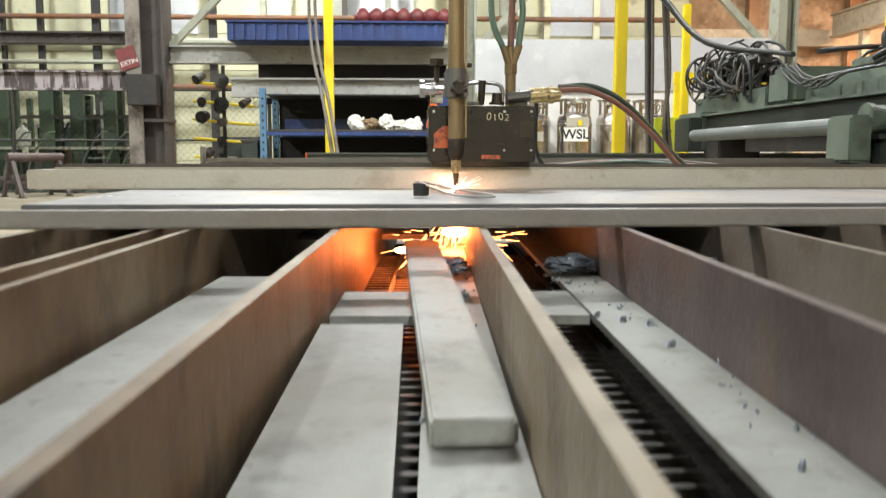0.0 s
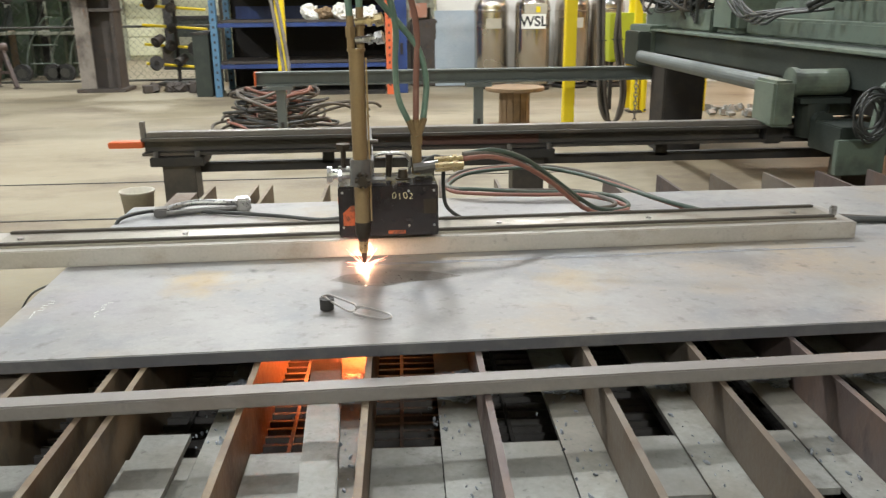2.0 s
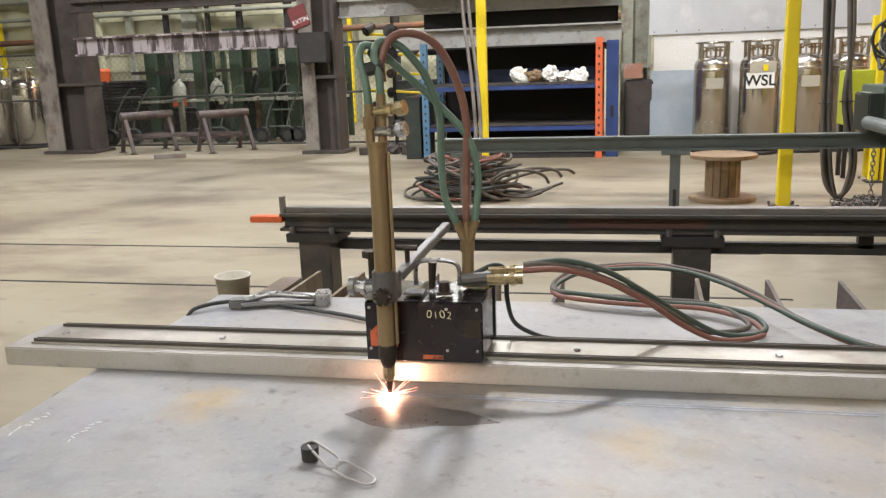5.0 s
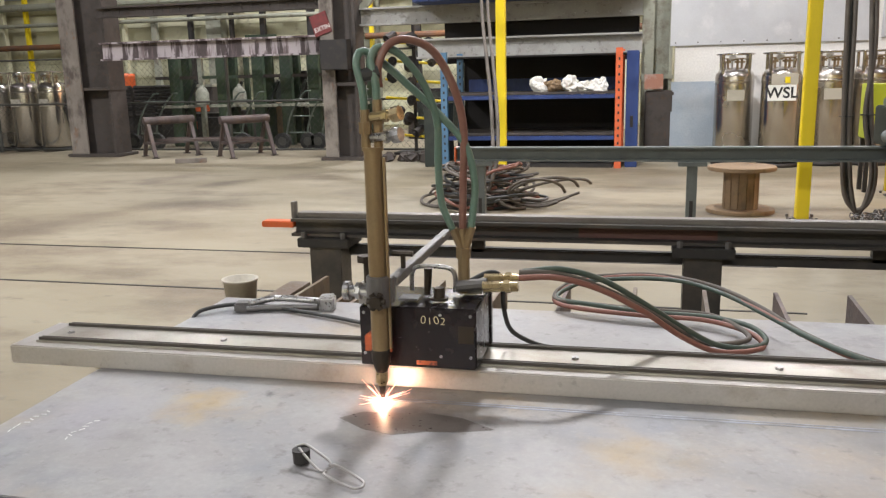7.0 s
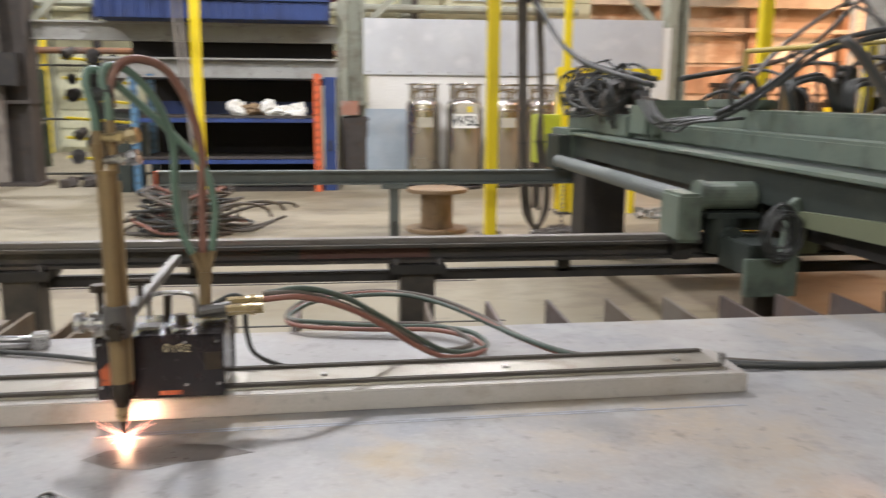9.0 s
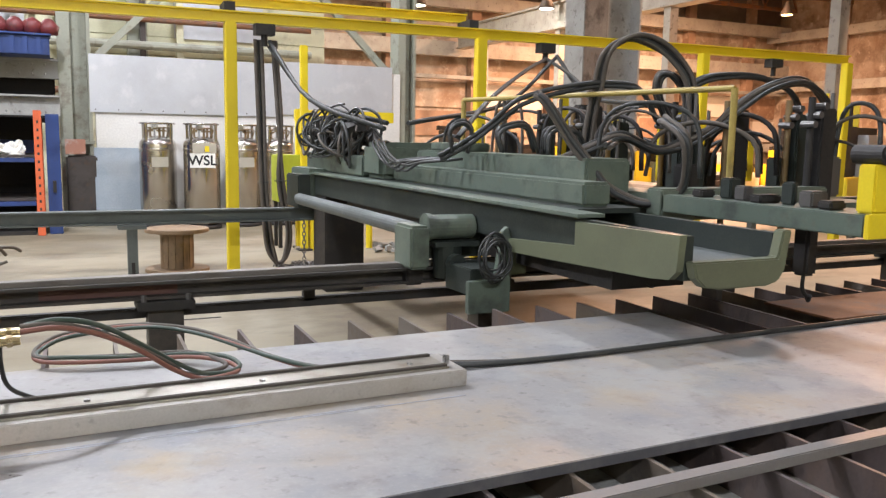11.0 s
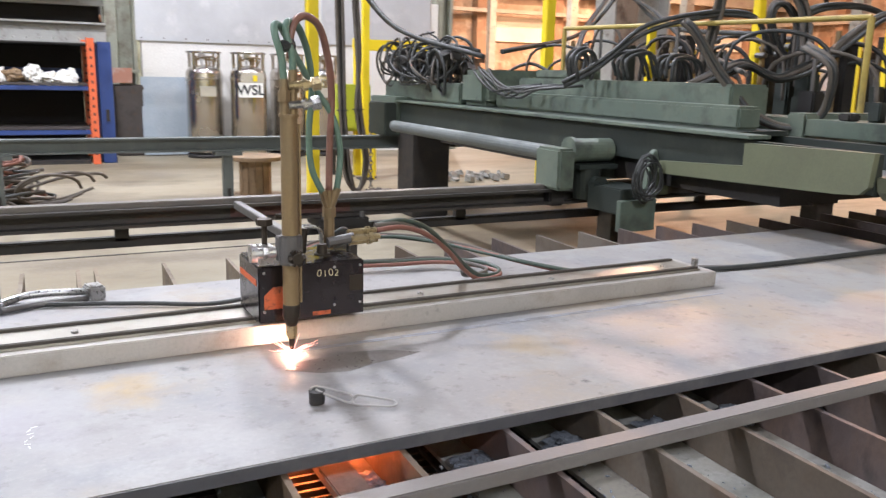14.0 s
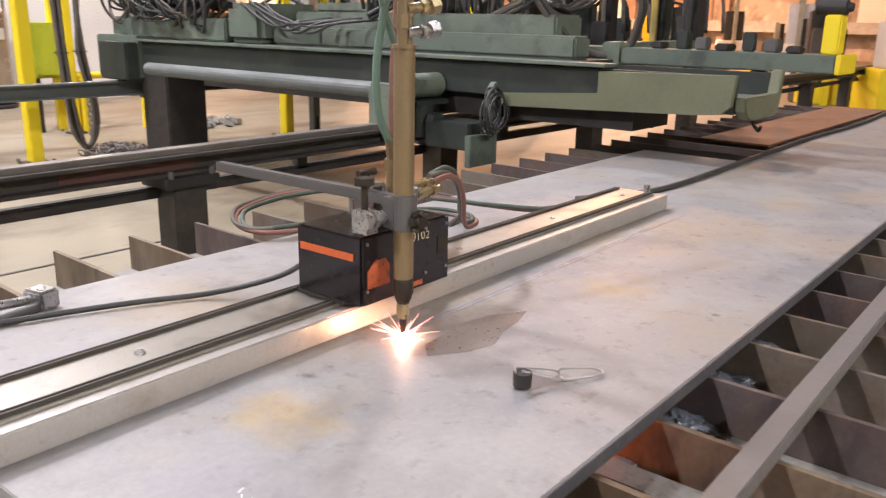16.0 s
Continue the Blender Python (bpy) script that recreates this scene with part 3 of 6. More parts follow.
def riveted_girder(name, x0, x1, y, z0, z1, mat, label):
    g = thing(name, label, "girder", (0, 0, 0), "side girders")
    part("web", one_box(x0, x1, y - 0.02, y + 0.02, z0, z1), mat, g)
    part("lower_flange", one_box(x0, x1, y - 0.11, y - 0.02, z0, z0 + 0.03, w=0.004), mat, g)
    part("upper_flange", one_box(x0, x1, y - 0.11, y - 0.02, z1 - 0.03, z1, w=0.004), mat, g)
    bm = B()
    n = int((x1 - x0) / 0.16)
    for k in range(n):
        for z in (z0 + 0.07, z1 - 0.07):
            x = x0 + 0.08 + 0.16 * k
            rod(bm, (x, y - 0.02, z), (x, y - 0.036, z), 0.014, 0.009, 8)
    part("rivets", bm, mat, g)
    return g


def columns():
    c = built_column("hall_column", -8.82, 13.6, 0.86, 0.45, 6.5, "column", "grimy riveted steel hall column with worn grey paint")
    c2 = built_column("hall_column", -3.98, 13.1, 0.55, 0.4, 6.5, "column", "dark grimy riveted steel hall column")
    built_column("hall_column", 0.76, 13.4, 0.42, 0.4, 6.5, "column_pale", "pale green-grey worn steel hall column")
    built_column("hall_column", 5.75, 13.2, 0.32, 0.35, 6.5, "column_pale", "pale worn steel hall column beside the sheet panels")
    built_column("hall_column", 9.6, 13.0, 1.25, 0.6, 8, "grider", "broad grey painted steel hall column")
    riveted_girder("girder_beam", -8.39, -4.26, 13.3, 1.80, 2.10, "peel", "dark steel girder with peeling pale paint")
    riveted_girder("girder_beam", -3.70, 0.55, 13.2, 2.20, 2.47, "grider", "grey riveted steel girder between columns")
    riveted_girder("girder_beam", -2.75, 0.55, 13.0, 1.68, 1.97, "grider", "grey worn steel girder over the rack")
    riveted_girder("girder_beam", -8.39, -4.26, 13.3, 2.50, 2.68, "column", "grimy steel girder between columns")
    # concrete footing cap at the third column
    bm = one_box(0.60, 1.0, 12.9, 13.19, FLOOR, 1.15, w=0.02)
    solid("column_guard", bm, "column", "worn grey concrete guard at a column foot", "column guard")
    bm = one_box(0.59, 0.85, 12.88, 12.9, 1.17, 1.38, w=0.008)
    solid("guard_band", bm, "fadedorange", "faded orange band on the column guard", "paint band")
    # knee braces at the top of the wall columns
    bm = B()
    for x, s in ((0.95, 1), (5.55, -1), (-3.7, 1)):
        box(bm, -0.05, 0.05, -0.05, 0.05, 0, 2.4, m=pose(x, 13.2, 2.45, 0, s * 45, 0))
    solid("knee_brace", bm, "column_pale", "pale diagonal steel knee braces of the columns", "brace", kind="structure")
    # sign on the dark column
    s = thing("exit_sign", "tilted dark red sign with white letters hung on a column", "sign", (-4.42, 12.82, 2.31))
    s.matrix_basis = pose(-4.24, 12.847, 2.24, 0, -18, 0)
    part("sign_panel", one_box(-0.14, 0.14, -0.012, 0.012, -0.16, 0.16, w=0.004), "red", s)
    letters("lettering", "EXTIN", 0.095, "label", pose(0.01, -0.014, -0.07, 90, 0, 0), s)
    # small electric box on the column
    bm = one_box(-4.22, -3.78, 12.7, 12.9, 1.55, 2.0, w=0.01)
    solid("junction_box", bm, "dark", "dark steel junction box on a grimy column", "junction box")
    return c, c2


def dewar(x, y, text, r=0.25, h=1.2):
    d = thing("liquid_gas_cylinder", "tall stainless steel liquid gas cylinder with valves and ring handle", "gas cylinder", (x, y, FLOOR), "liquid gas cylinders")
    bm = B()
    lathe(bm, [(r - 0.03, 0.06), (r, 0.09), (r, h - 0.10), (r * 0.96, h - 0.05), (r * 0.82, h - 0.01), (r * 0.3, h + 0.025), (0.02, h + 0.03)], n=28)
    part("vessel", bm, "stainless", d)
    bm = B()
    lathe(bm, [(r, 0.0), (r + 0.012, 0.0), (r + 0.012, 0.05), (r, 0.05)], n=28)
    part("foot_ring", bm, "dark", d)
    bm = B()
    sweep(bm, [(r * 0.95 * math.cos(a), r * 0.95 * math.sin(a), h + 0.2) for a in [2 * math.pi * k / 12 for k in range(13)]], 0.014, 6, 2)
    for k in range(4):
        a = math.pi * (0.25 + k / 2)
        rod(bm, (r * 0.93 * math.cos(a), r * 0.93 * math.sin(a), h - 0.06), (r * 0.95 * math.cos(a), r * 0.95 * math.sin(a), h + 0.2), 0.022)
    part("ring_handle", bm, "stainless", d)
    bm = B()
    lathe(bm, [(r + 0.001, 0.86 * h), (r + 0.006, 0.865 * h), (r + 0.006, 0.885 * h), (r + 0.001, 0.89 * h)], n=28)
    part("shoulder_band", bm, "stainless", d)
    bm = B()
    rod(bm, (-0.05, -0.12, h + 0.02), (-0.05, -0.12, h + 0.15), 0.012)
    rod(bm, (-0.05, -0.16, h + 0.15), (-0.05, -0.10, h + 0.15), 0.045, n=16)
    part("pressure_gauge", bm, "chrome", d)
    hose("vent_pipe", [(0.12, -0.05, h + 0.02), (0.14, -0.12, h + 0.12), (0.04, -0.18, h + 0.14), (-0.12, -0.12, h + 0.10), (-0.13, 0.0, h + 0.02)], 0.01, "brass", d, n=6, steps=4)
    for k in range(3):
        bm = B()
        a = 2.2 * k + 0.5
        px, py = 0.1 * math.cos(a), 0.1 * math.sin(a)
        rod(bm, (px, py, h), (px, py, h + 0.13), 0.016)
        rod(bm, (px - 0.04, py, h + 0.1), (px + 0.04, py, h + 0.1), 0.014)
        rod(bm, (px, py, h + 0.13), (px, py, h + 0.15), 0.035)
        part("valve", bm, "brass", d)
    if text:
        ar = Matrix.Rotation(radians(-6), 4, "Z")
        lab = part("paper_label", one_box(-0.17, 0.17, -r - 0.006, -r - 0.002, 0.86, 1.06), "label", d, "white paper label with black letters", ar)
        letters("lettering", "WSL", 0.19, "ink", pose(0.0, -r - 0.008, 0.955, 90, 0, 0), lab, bold=0.004)
        part("clear_sleeve", one_box(-0.16, 0.16, -r - 0.0055, -r - 0.0025, 1.062, 1.2), "bucket", d, "grubby paper sleeve")
        part("hazard_tag", one_box(0.03, 0.09, -r - 0.0075, -r - 0.0062, 1.08, 1.16), "yellow", lab)
    else:
        part("paper_label", one_box(-0.11, 0.11, -r - 0.006, -r - 0.002, 0.86, 1.0), "bucket", d, "faded paper label")
    return d


def cylinders():
    dewar(1.77, 12.55, "", 0.25, 1.26)
    dewar(2.33, 12.3, "WSL", 0.25, 1.26)
    dewar(2.95, 12.5, "", 0.25, 1.26)
    dewar(3.48, 12.55, "", 0.25, 1.26)
    for x in (-10.54, -11.17, -11.8):
        dewar(x, 14.6, "", 0.27, 1.3)
    solid("wall_liner", one_box(1.0, 5.6, 12.95, 13.1, FLOOR, 2.5), "whitewall", "white painted wall behind the gas cylinders", "wall", kind="structure")
    p = thing("sheet_panel", "pale galvanised sheet steel panel fixed above the gas cylinders", "panel", group="sheet panels")
    part("sheet", one_box(0.93, 3.56, 12.92, 12.94, 1.76, 2.56, w=0.003), "sheet", p)
    bm = B()
    for k in range(8):
        rod(bm, (1.0 + 0.3 * k, 12.92, 1.80), (1.0 + 0.3 * k, 12.91, 1.80), 0.01, n=6)
    part("rivets", bm, "column", p)
    p = thing("sheet_panel", "pale galvanised sheet steel panel beside a column", "panel", group="sheet panels")
    part("sheet", one_box(3.62, 5.45, 12.92, 12.94, 1.80, 2.60, w=0.003), "sheet", p)
    solid("leaning_sheet", one_box(-0.32, 0.30, -0.01, 0.01, 0, 1.1, w=0.003, m=pose(1.28, 12.85, FLOOR + 0.01, -5, 0, 0)), "bluesheet", "blue-grey steel sheet leaning against the wall", "steel sheet")


def rack():
    r = thing("pallet_rack", "blue pallet rack with orange upright and dark shelves", "rack", (0, 0, 0))
    for x, mat in ((-2.1, "lightblue"), (0.27, "redorange")):
        for y in (11.95, 13.0):
            u = part("upright", one_box(x - 0.045, x + 0.045, y - 0.04, y + 0.04, FLOOR, 1.74, w=0.004), mat, r)
            bm = B()
            for k in range(14):
                box(bm, x - 0.012, x + 0.012, y - 0.043, y - 0.0402, FLOOR + 0.12 + 0.1 * k, FLOOR + 0.155 + 0.1 * k)
            part("slot_row", bm, "dark", u)
    for z in (0.55, 1.10):
        for y in (11.95, 13.0):
            part("cross_beam", one_box(-2.05, 0.22, y - 0.03, y + 0.03, z - 0.01, z + 0.045, w=0.005), "blue" if y < 12.5 else "lightblue", r)
        part("shelf", one_box(-2.05, 0.22, 11.99, 12.96, z + 0.052, z + 0.08), "column", r)
    # near-black back and top sheets, added to hold the rack's inner shade
    part("back_panel", one_box(-2.05, 0.22, 13.03, 13.05, FLOOR + 0.02, 1.64), "rack_shade", r)
    part("blue_liner", one_box(-1.95, 0.2, 12.9, 12.93, 1.16, 1.36), "blue", r, "blue plastic bin wall at the shelf back")
    part("top_cover", one_box(-2.1, 0.5, 12.2, 13.0, 1.66, 1.68), "rack_shade", r)
    part("bottom_pan", one_box(-2.0, 0.2, 12.0, 12.9, FLOOR, FLOOR + 0.05), "dark", r)
    # corrugated blue bin on the girders
    b = thing("blue_bin", "large ribbed blue plastic bin on top of the rack girders", "bin")
    part("bin_body", one_box(-2.7, 0.45, 12.55, 13.3, 2.472, 2.72, w=0.01), "blue", b)
    for k in range(20):
        part("rib", one_box(-2.65 + 0.155 * k, -2.60 + 0.155 * k, 12.51, 12.549, 2.48, 2.70), "blue", b)
    part("rim", one_box(-2.72, 0.47, 12.50, 12.97, 2.722, 2.75, w=0.006), "blue", b)
    scrap = thing("red_scrap", "dusty red castings heaped in the blue bin", "scrap")
    for k in range(7):
        bm = B()
        x = -0.75 + 0.2 * k
        lathe(bm, [(0.02, 2.752), (0.11, 2.76), (0.13, 2.86 + 0.02 * (k % 3)), (0.05, 2.96), (0.02, 2.97)], (x, 12.75, 0), 10)
        part("casting", bm, "red", scrap)
    # near-black sheet added for the shade between the girders
    solid("dark_backing", one_box(-2.4, 0.5, 13.3, 13.33, 1.6, 2.5), "rack_shade", "near-black sheet standing in for shade behind the rack girders", "backing sheet")
    # side drums
    b = thing("blue_cabinet", "tall blue steel cabinet side beside the rack", "cabinet")
    part("cabinet_body", one_box(0.36, 0.52, 12.05, 12.8, FLOOR, 1.7, w=0.006), "blue", b)
    part("handle", one_box(0.42, 0.46, 12.03, 12.05, 0.7, 0.85), "dark", b)
    b = thing("dark_bin", "dark blue steel bin beside the rack upright", "bin")
    part("bin_body", one_box(-2.42, -2.2, 12.0, 12.9, FLOOR, 1.0, w=0.006), "darkgreen", b)
    part("rim", one_box(-2.43, -2.19, 11.99, 12.91, 1.0, 1.03), "dark", b)
    rng = random.Random(4)
    for k in range(5):
        bm = B()
        bmesh.ops.create_icosphere(bm, subdivisions=4, radius=0.105)
        for v in bm.verts:
            v.co *= 1 + 0.55 * noise.noise(v.co * 11 + Vector((k * 3, 0, 0))) + 0.3 * noise.noise(v.co * 31 + Vector((0, k, 0)))
            v.co.x *= 1.2
            v.co.z *= 0.8 if k % 2 else 1.15
        bm.transform(pose(-0.80 + 0.2 * k, 12.2 + 0.1 * rng.random(), 1.26 - 0.03 * (k > 2), 0, 0, 40 * k))
        solid("plastic_bag", bm, "bag" if k != 1 else "wood", "crumpled white plastic bag of parts on the rack shelf" if k != 1 else "small brown carton on the rack shelf", "bag" if k != 1 else "carton", "bags on the rack")
    # shapes on the far left: reel stand with round castings on a pole
    st = thing("casting_tree", "upright stand hung with dark round castings and yellow rods", "stand", (-3.1, 14.0, FLOOR))
    bm = B()
    rod(bm, (0, 0, 0), (0, 0, 2.1), 0.03)
    box(bm, -0.3, 0.3, -0.3, 0.3, 0, 0.04)
    part("pole", bm, "dark", st)
    for k in range(6):
        for s in (-0.35, -0.02, 0.33):
            if rng.random() < 0.25:
                continue
            bm = B()
            z = 0.26 + 0.3 * k + 0.1 * rng.random()
            s += 0.14 * rng.random() - 0.07
            q, lean = 0.06 + 0.07 * rng.random(), 0.2 * rng.random() - 0.1
            rod(bm, (s, -0.12, z), (s + lean, 0.02, z + lean), q, 0.8 * q, 14)
            rod(bm, (s - 0.2 * lean, -0.16, z), (s, -0.12, z), 0.35 * q, n=10)
            part("casting", bm, rng.choice(("dark", "column", "dark")), st)
        bm = B()
        rod(bm, (-0.5, 0, 0.33 + 0.3 * k), (0.5, 0, 0.25 + 0.3 * k), 0.022)
        part("yellow_rod", bm, "yellow", st)
    bm = B()
    for k in range(22):
        a, q = rng.random() * 6.28, rng.random() * 0.45
        bmesh.ops.create_cube(bm, size=0.12, matrix=pose(-2.85 + q * math.cos(a), 12.75 + 0.6 * q * math.sin(a), FLOOR + 0.05, 30 * k, 17 * k, 40 * k))
    solid("scrap_heap", bm, "column", "small heap of grey scrap on the floor by the column", "scrap", kind="stuff")


def fence():
    f = thing("chain_link_fence", "galvanised chain-link fence with pipe posts", "fence")
    y = 14.2
    for x in (-14, -11.5, -9.3, -6.6, -4.4, -2.4):
        bm = B()
        rod(bm, (x, y, FLOOR), (x, y, FLOOR + 1.75), 0.03)
        part("post", bm, "wire", f)
    for z in (0.05, 0.9, 1.72):
        bm = B()
        rod(bm, (-14, y, FLOOR + z), (-2.4, y, FLOOR + z), 0.018)
        part("rail_pipe", bm, "wire", f)
    bm = B()
    step = 0.11
    for k in range(-16, 106):
        for s in (1, -1):
            x0 = -14 + step * k
            a, b = (x0, 0.05), (x0 + 1.65, 1.70)
            if s < 0:
                a, b = (x0, 1.70), (x0 + 1.65, 0.05)
            def clip(p, q):
                (xa, za), (xb, zb) = p, q
                if xb < -14 or xa > -2.4:
                    return None
                m = (zb - za) / (xb - xa)
                na, nb = max(xa, -14), min(xb, -2.4)
                return (na, za + m * (na - xa)), (nb, za + m * (nb - xa))
            c = clip(a, b)
            if c:
                (xa, za), (xb, zb) = c
                if abs(xb - xa) > 0.02:
                    rod(bm, (xa, y, FLOOR + za), (xb, y, FLOOR + zb), 0.0022, n=3)
    part("mesh", bm, "wire", f)
    tagged(f.children[-1], kind="stuff")
    # green frames and carts stored behind the fence
    for i, x in enumerate((-8.34, -7.49, -6.57, -6.13, -5.44, -4.9)):
        g = thing("storage_frame", "dark green steel storage frame behind the fence", "storage frame", (x, 15.6 + 0.3 * (i % 2), FLOOR), "green frames")
        for dy in (-0.2, 0.2):
            part("leg", one_box(-0.11, 0.11, dy - 0.06, dy + 0.06, 0, 1.75 + 0.1 * (i % 3), w=0.008), "framegreen", g)
        part("top_beam", one_box(-0.3, 0.3, -0.06, 0.06, 1.76 + 0.1 * (i % 3), 1.9 + 0.1 * (i % 3)), "framegreen", g)
        part("post", one_box(0.24, 0.34, 0.22, 0.30, 0, 1.7, w=0.006), "framegreen" if i % 3 else "column_pale", g)
        part("cross_rail", one_box(-0.42, 0.46, -0.24, -0.21, 1.30, 1.36), "framegreen" if i % 2 else "column", g)
        part("shelf", one_box(-0.3, 0.3, -0.3, 0.3, 0.75, 0.8), "column_pale", g)
        part("brace", one_box(-0.02, 0.02, -0.03, 0.03, 0, 1.2, m=pose(-0.2, 0, 0.15, 0, 25, 0)), "darkgreen", g)
    # rolled black netting and plastic jugs
    for x in (-10.0, -9.45, -8.95):
        nt = thing("netting_stack", "stack of black rolled netting behind the fence", "netting", (x, 16.0, FLOOR), "netting stacks")
        part("bale", one_box(-0.2, 0.2, 0.04, 0.3, 0, 1.15, w=0.02), "dark", nt)
        for k in range(9):
            bm = B()
            rod(bm, (-0.24, 0, 0.60 + 0.07 * k), (0.24, 0, 0.60 + 0.07 * k), 0.036, n=8)
            part("netting_roll", bm, "dark", nt)
    bm = B()
    lathe(bm, [(0.02, 0.0), (0.2, 0.0), (0.21, 0.02), (0.2, 0.10), (0.21, 0.12), (0.2, 0.20), (0.21, 0.22), (0.2, 0.29), (0.02, 0.30)], (-10.0, 16.17, FLOOR + 1.151), 20)
    solid("orange_drum", bm, "orange", "small orange drum on the black netting stack", "drum")
    for x in (-7.85, -7.05):
        bm = B()
        lathe(bm, [(0.02, 0.0), (0.12, 0.0), (0.13, 0.03), (0.13, 0.24), (0.08, 0.32), (0.035, 0.35), (0.035, 0.39), (0.01, 0.39)], (x, 15.5, FLOOR + 0.801), 16)
        solid("plastic_jug", bm, "column_pale", "dusty grey plastic jug on a green shelf", "jug", "plastic jugs")
    for i, x in enumerate((-8.7, -6.9, -5.6, -4.9)):
        c = thing("hand_cart", "green tube hand cart with small rubber wheels behind the fence", "cart", (x, 14.75, FLOOR), "hand carts")
        bm = B()
        for s in (-0.2, 0.2):
            sweep(bm, [(s, 0, 0.15), (s + 0.1, 0.05, 0.6), (s + 0.35, 0.1, 1.0), (s + 0.5, 0.1, 1.05)], 0.016, 6, 4)
        for z in (0.3, 0.6, 0.9):
            rod(bm, (-0.2 + z * 0.25, 0.05, z), (0.2 + z * 0.25, 0.05, z), 0.014, n=6)
        part("cart_frame", bm, "green", c)
        for s in (-0.25, 0.25):
            bm = B()
            rod(bm, (s, -0.05, 0.15), (s, 0.05, 0.15), 0.15, n=18)
            w = part("wheel", bm, "rubber", c)
            bm = B()
            rod(bm, (s, -0.056, 0.15), (s, -0.05, 0.15), 0.08, n=14)
            part("rim", bm, "wire", w)
    for i, x in enumerate((-8.6, -7.9, -7.0, -6.1)):
        solid("stored_crate", one_box(x, x + 0.5, 16.5, 17.0, FLOOR, FLOOR + 0.5 + 0.14 * (i % 3), w=0.01), ("dark", "column", "wood", "column_pale")[i % 4], "dusty crate stored behind the fence", "crate", "crates behind the fence")


def sawhorses():
    def horse(x, y, yaw):
        s = thing("sawhorse", "grimy steel sawhorse with a round top bar", "sawhorse", (x, y, FLOOR), "sawhorses", yaw=yaw)
        bm = B()
        rod(bm, (-0.44, 0, 0.62), (0.44, 0, 0.62), 0.07, n=18)
        soften(bm, 0.006)
        part("top_bar", bm, "slat_violet", s)
        for sx in (-1, 1):
            for sy in (-1, 1):
                part("leg", one_box(-0.03, 0.03, -0.026, 0.026, 0, 0.64, w=0.004, m=pose(sx * 0.37, sy * 0.30, 0.012, sy * 26, 0, 0)), "slat_violet", s)
                part("foot_plate", one_box(sx * 0.37 - 0.05, sx * 0.37 + 0.05, sy * 0.30 - 0.05, sy * 0.30 + 0.05, 0, 0.012), "column", s)
            part("spreader", one_box(sx * 0.37 - 0.02, sx * 0.37 + 0.02, -0.20, 0.20, 0.22, 0.26), "slat_violet", s)
        part("stretcher", one_box(-0.35, 0.35, -0.02, 0.02, 0.215, 0.25), "slat_violet", s)
    horse(-7.42, 13.55, 50)
    horse(-5.98, 13.55, 50)
    for y, z in ((13.40, 0.262), (13.72, 0.262)):
        solid("cross_pole", one_box(-7.6, -5.75, y, y + 0.05, FLOOR + z, FLOOR + z + 0.045, w=0.004), "slat_violet", "rusty bar laid through the sawhorse frames", "steel bar", "sawhorse bars")
    solid("timber_offcut", one_box(-0.24, 0.24, -0.05, 0.05, 0, 0.07, w=0.005, m=pose(-6.4, 12.45, FLOOR, 0, 0, 22)), "column_worn_lit", "short weathered grey timber offcut on the floor", "timber")


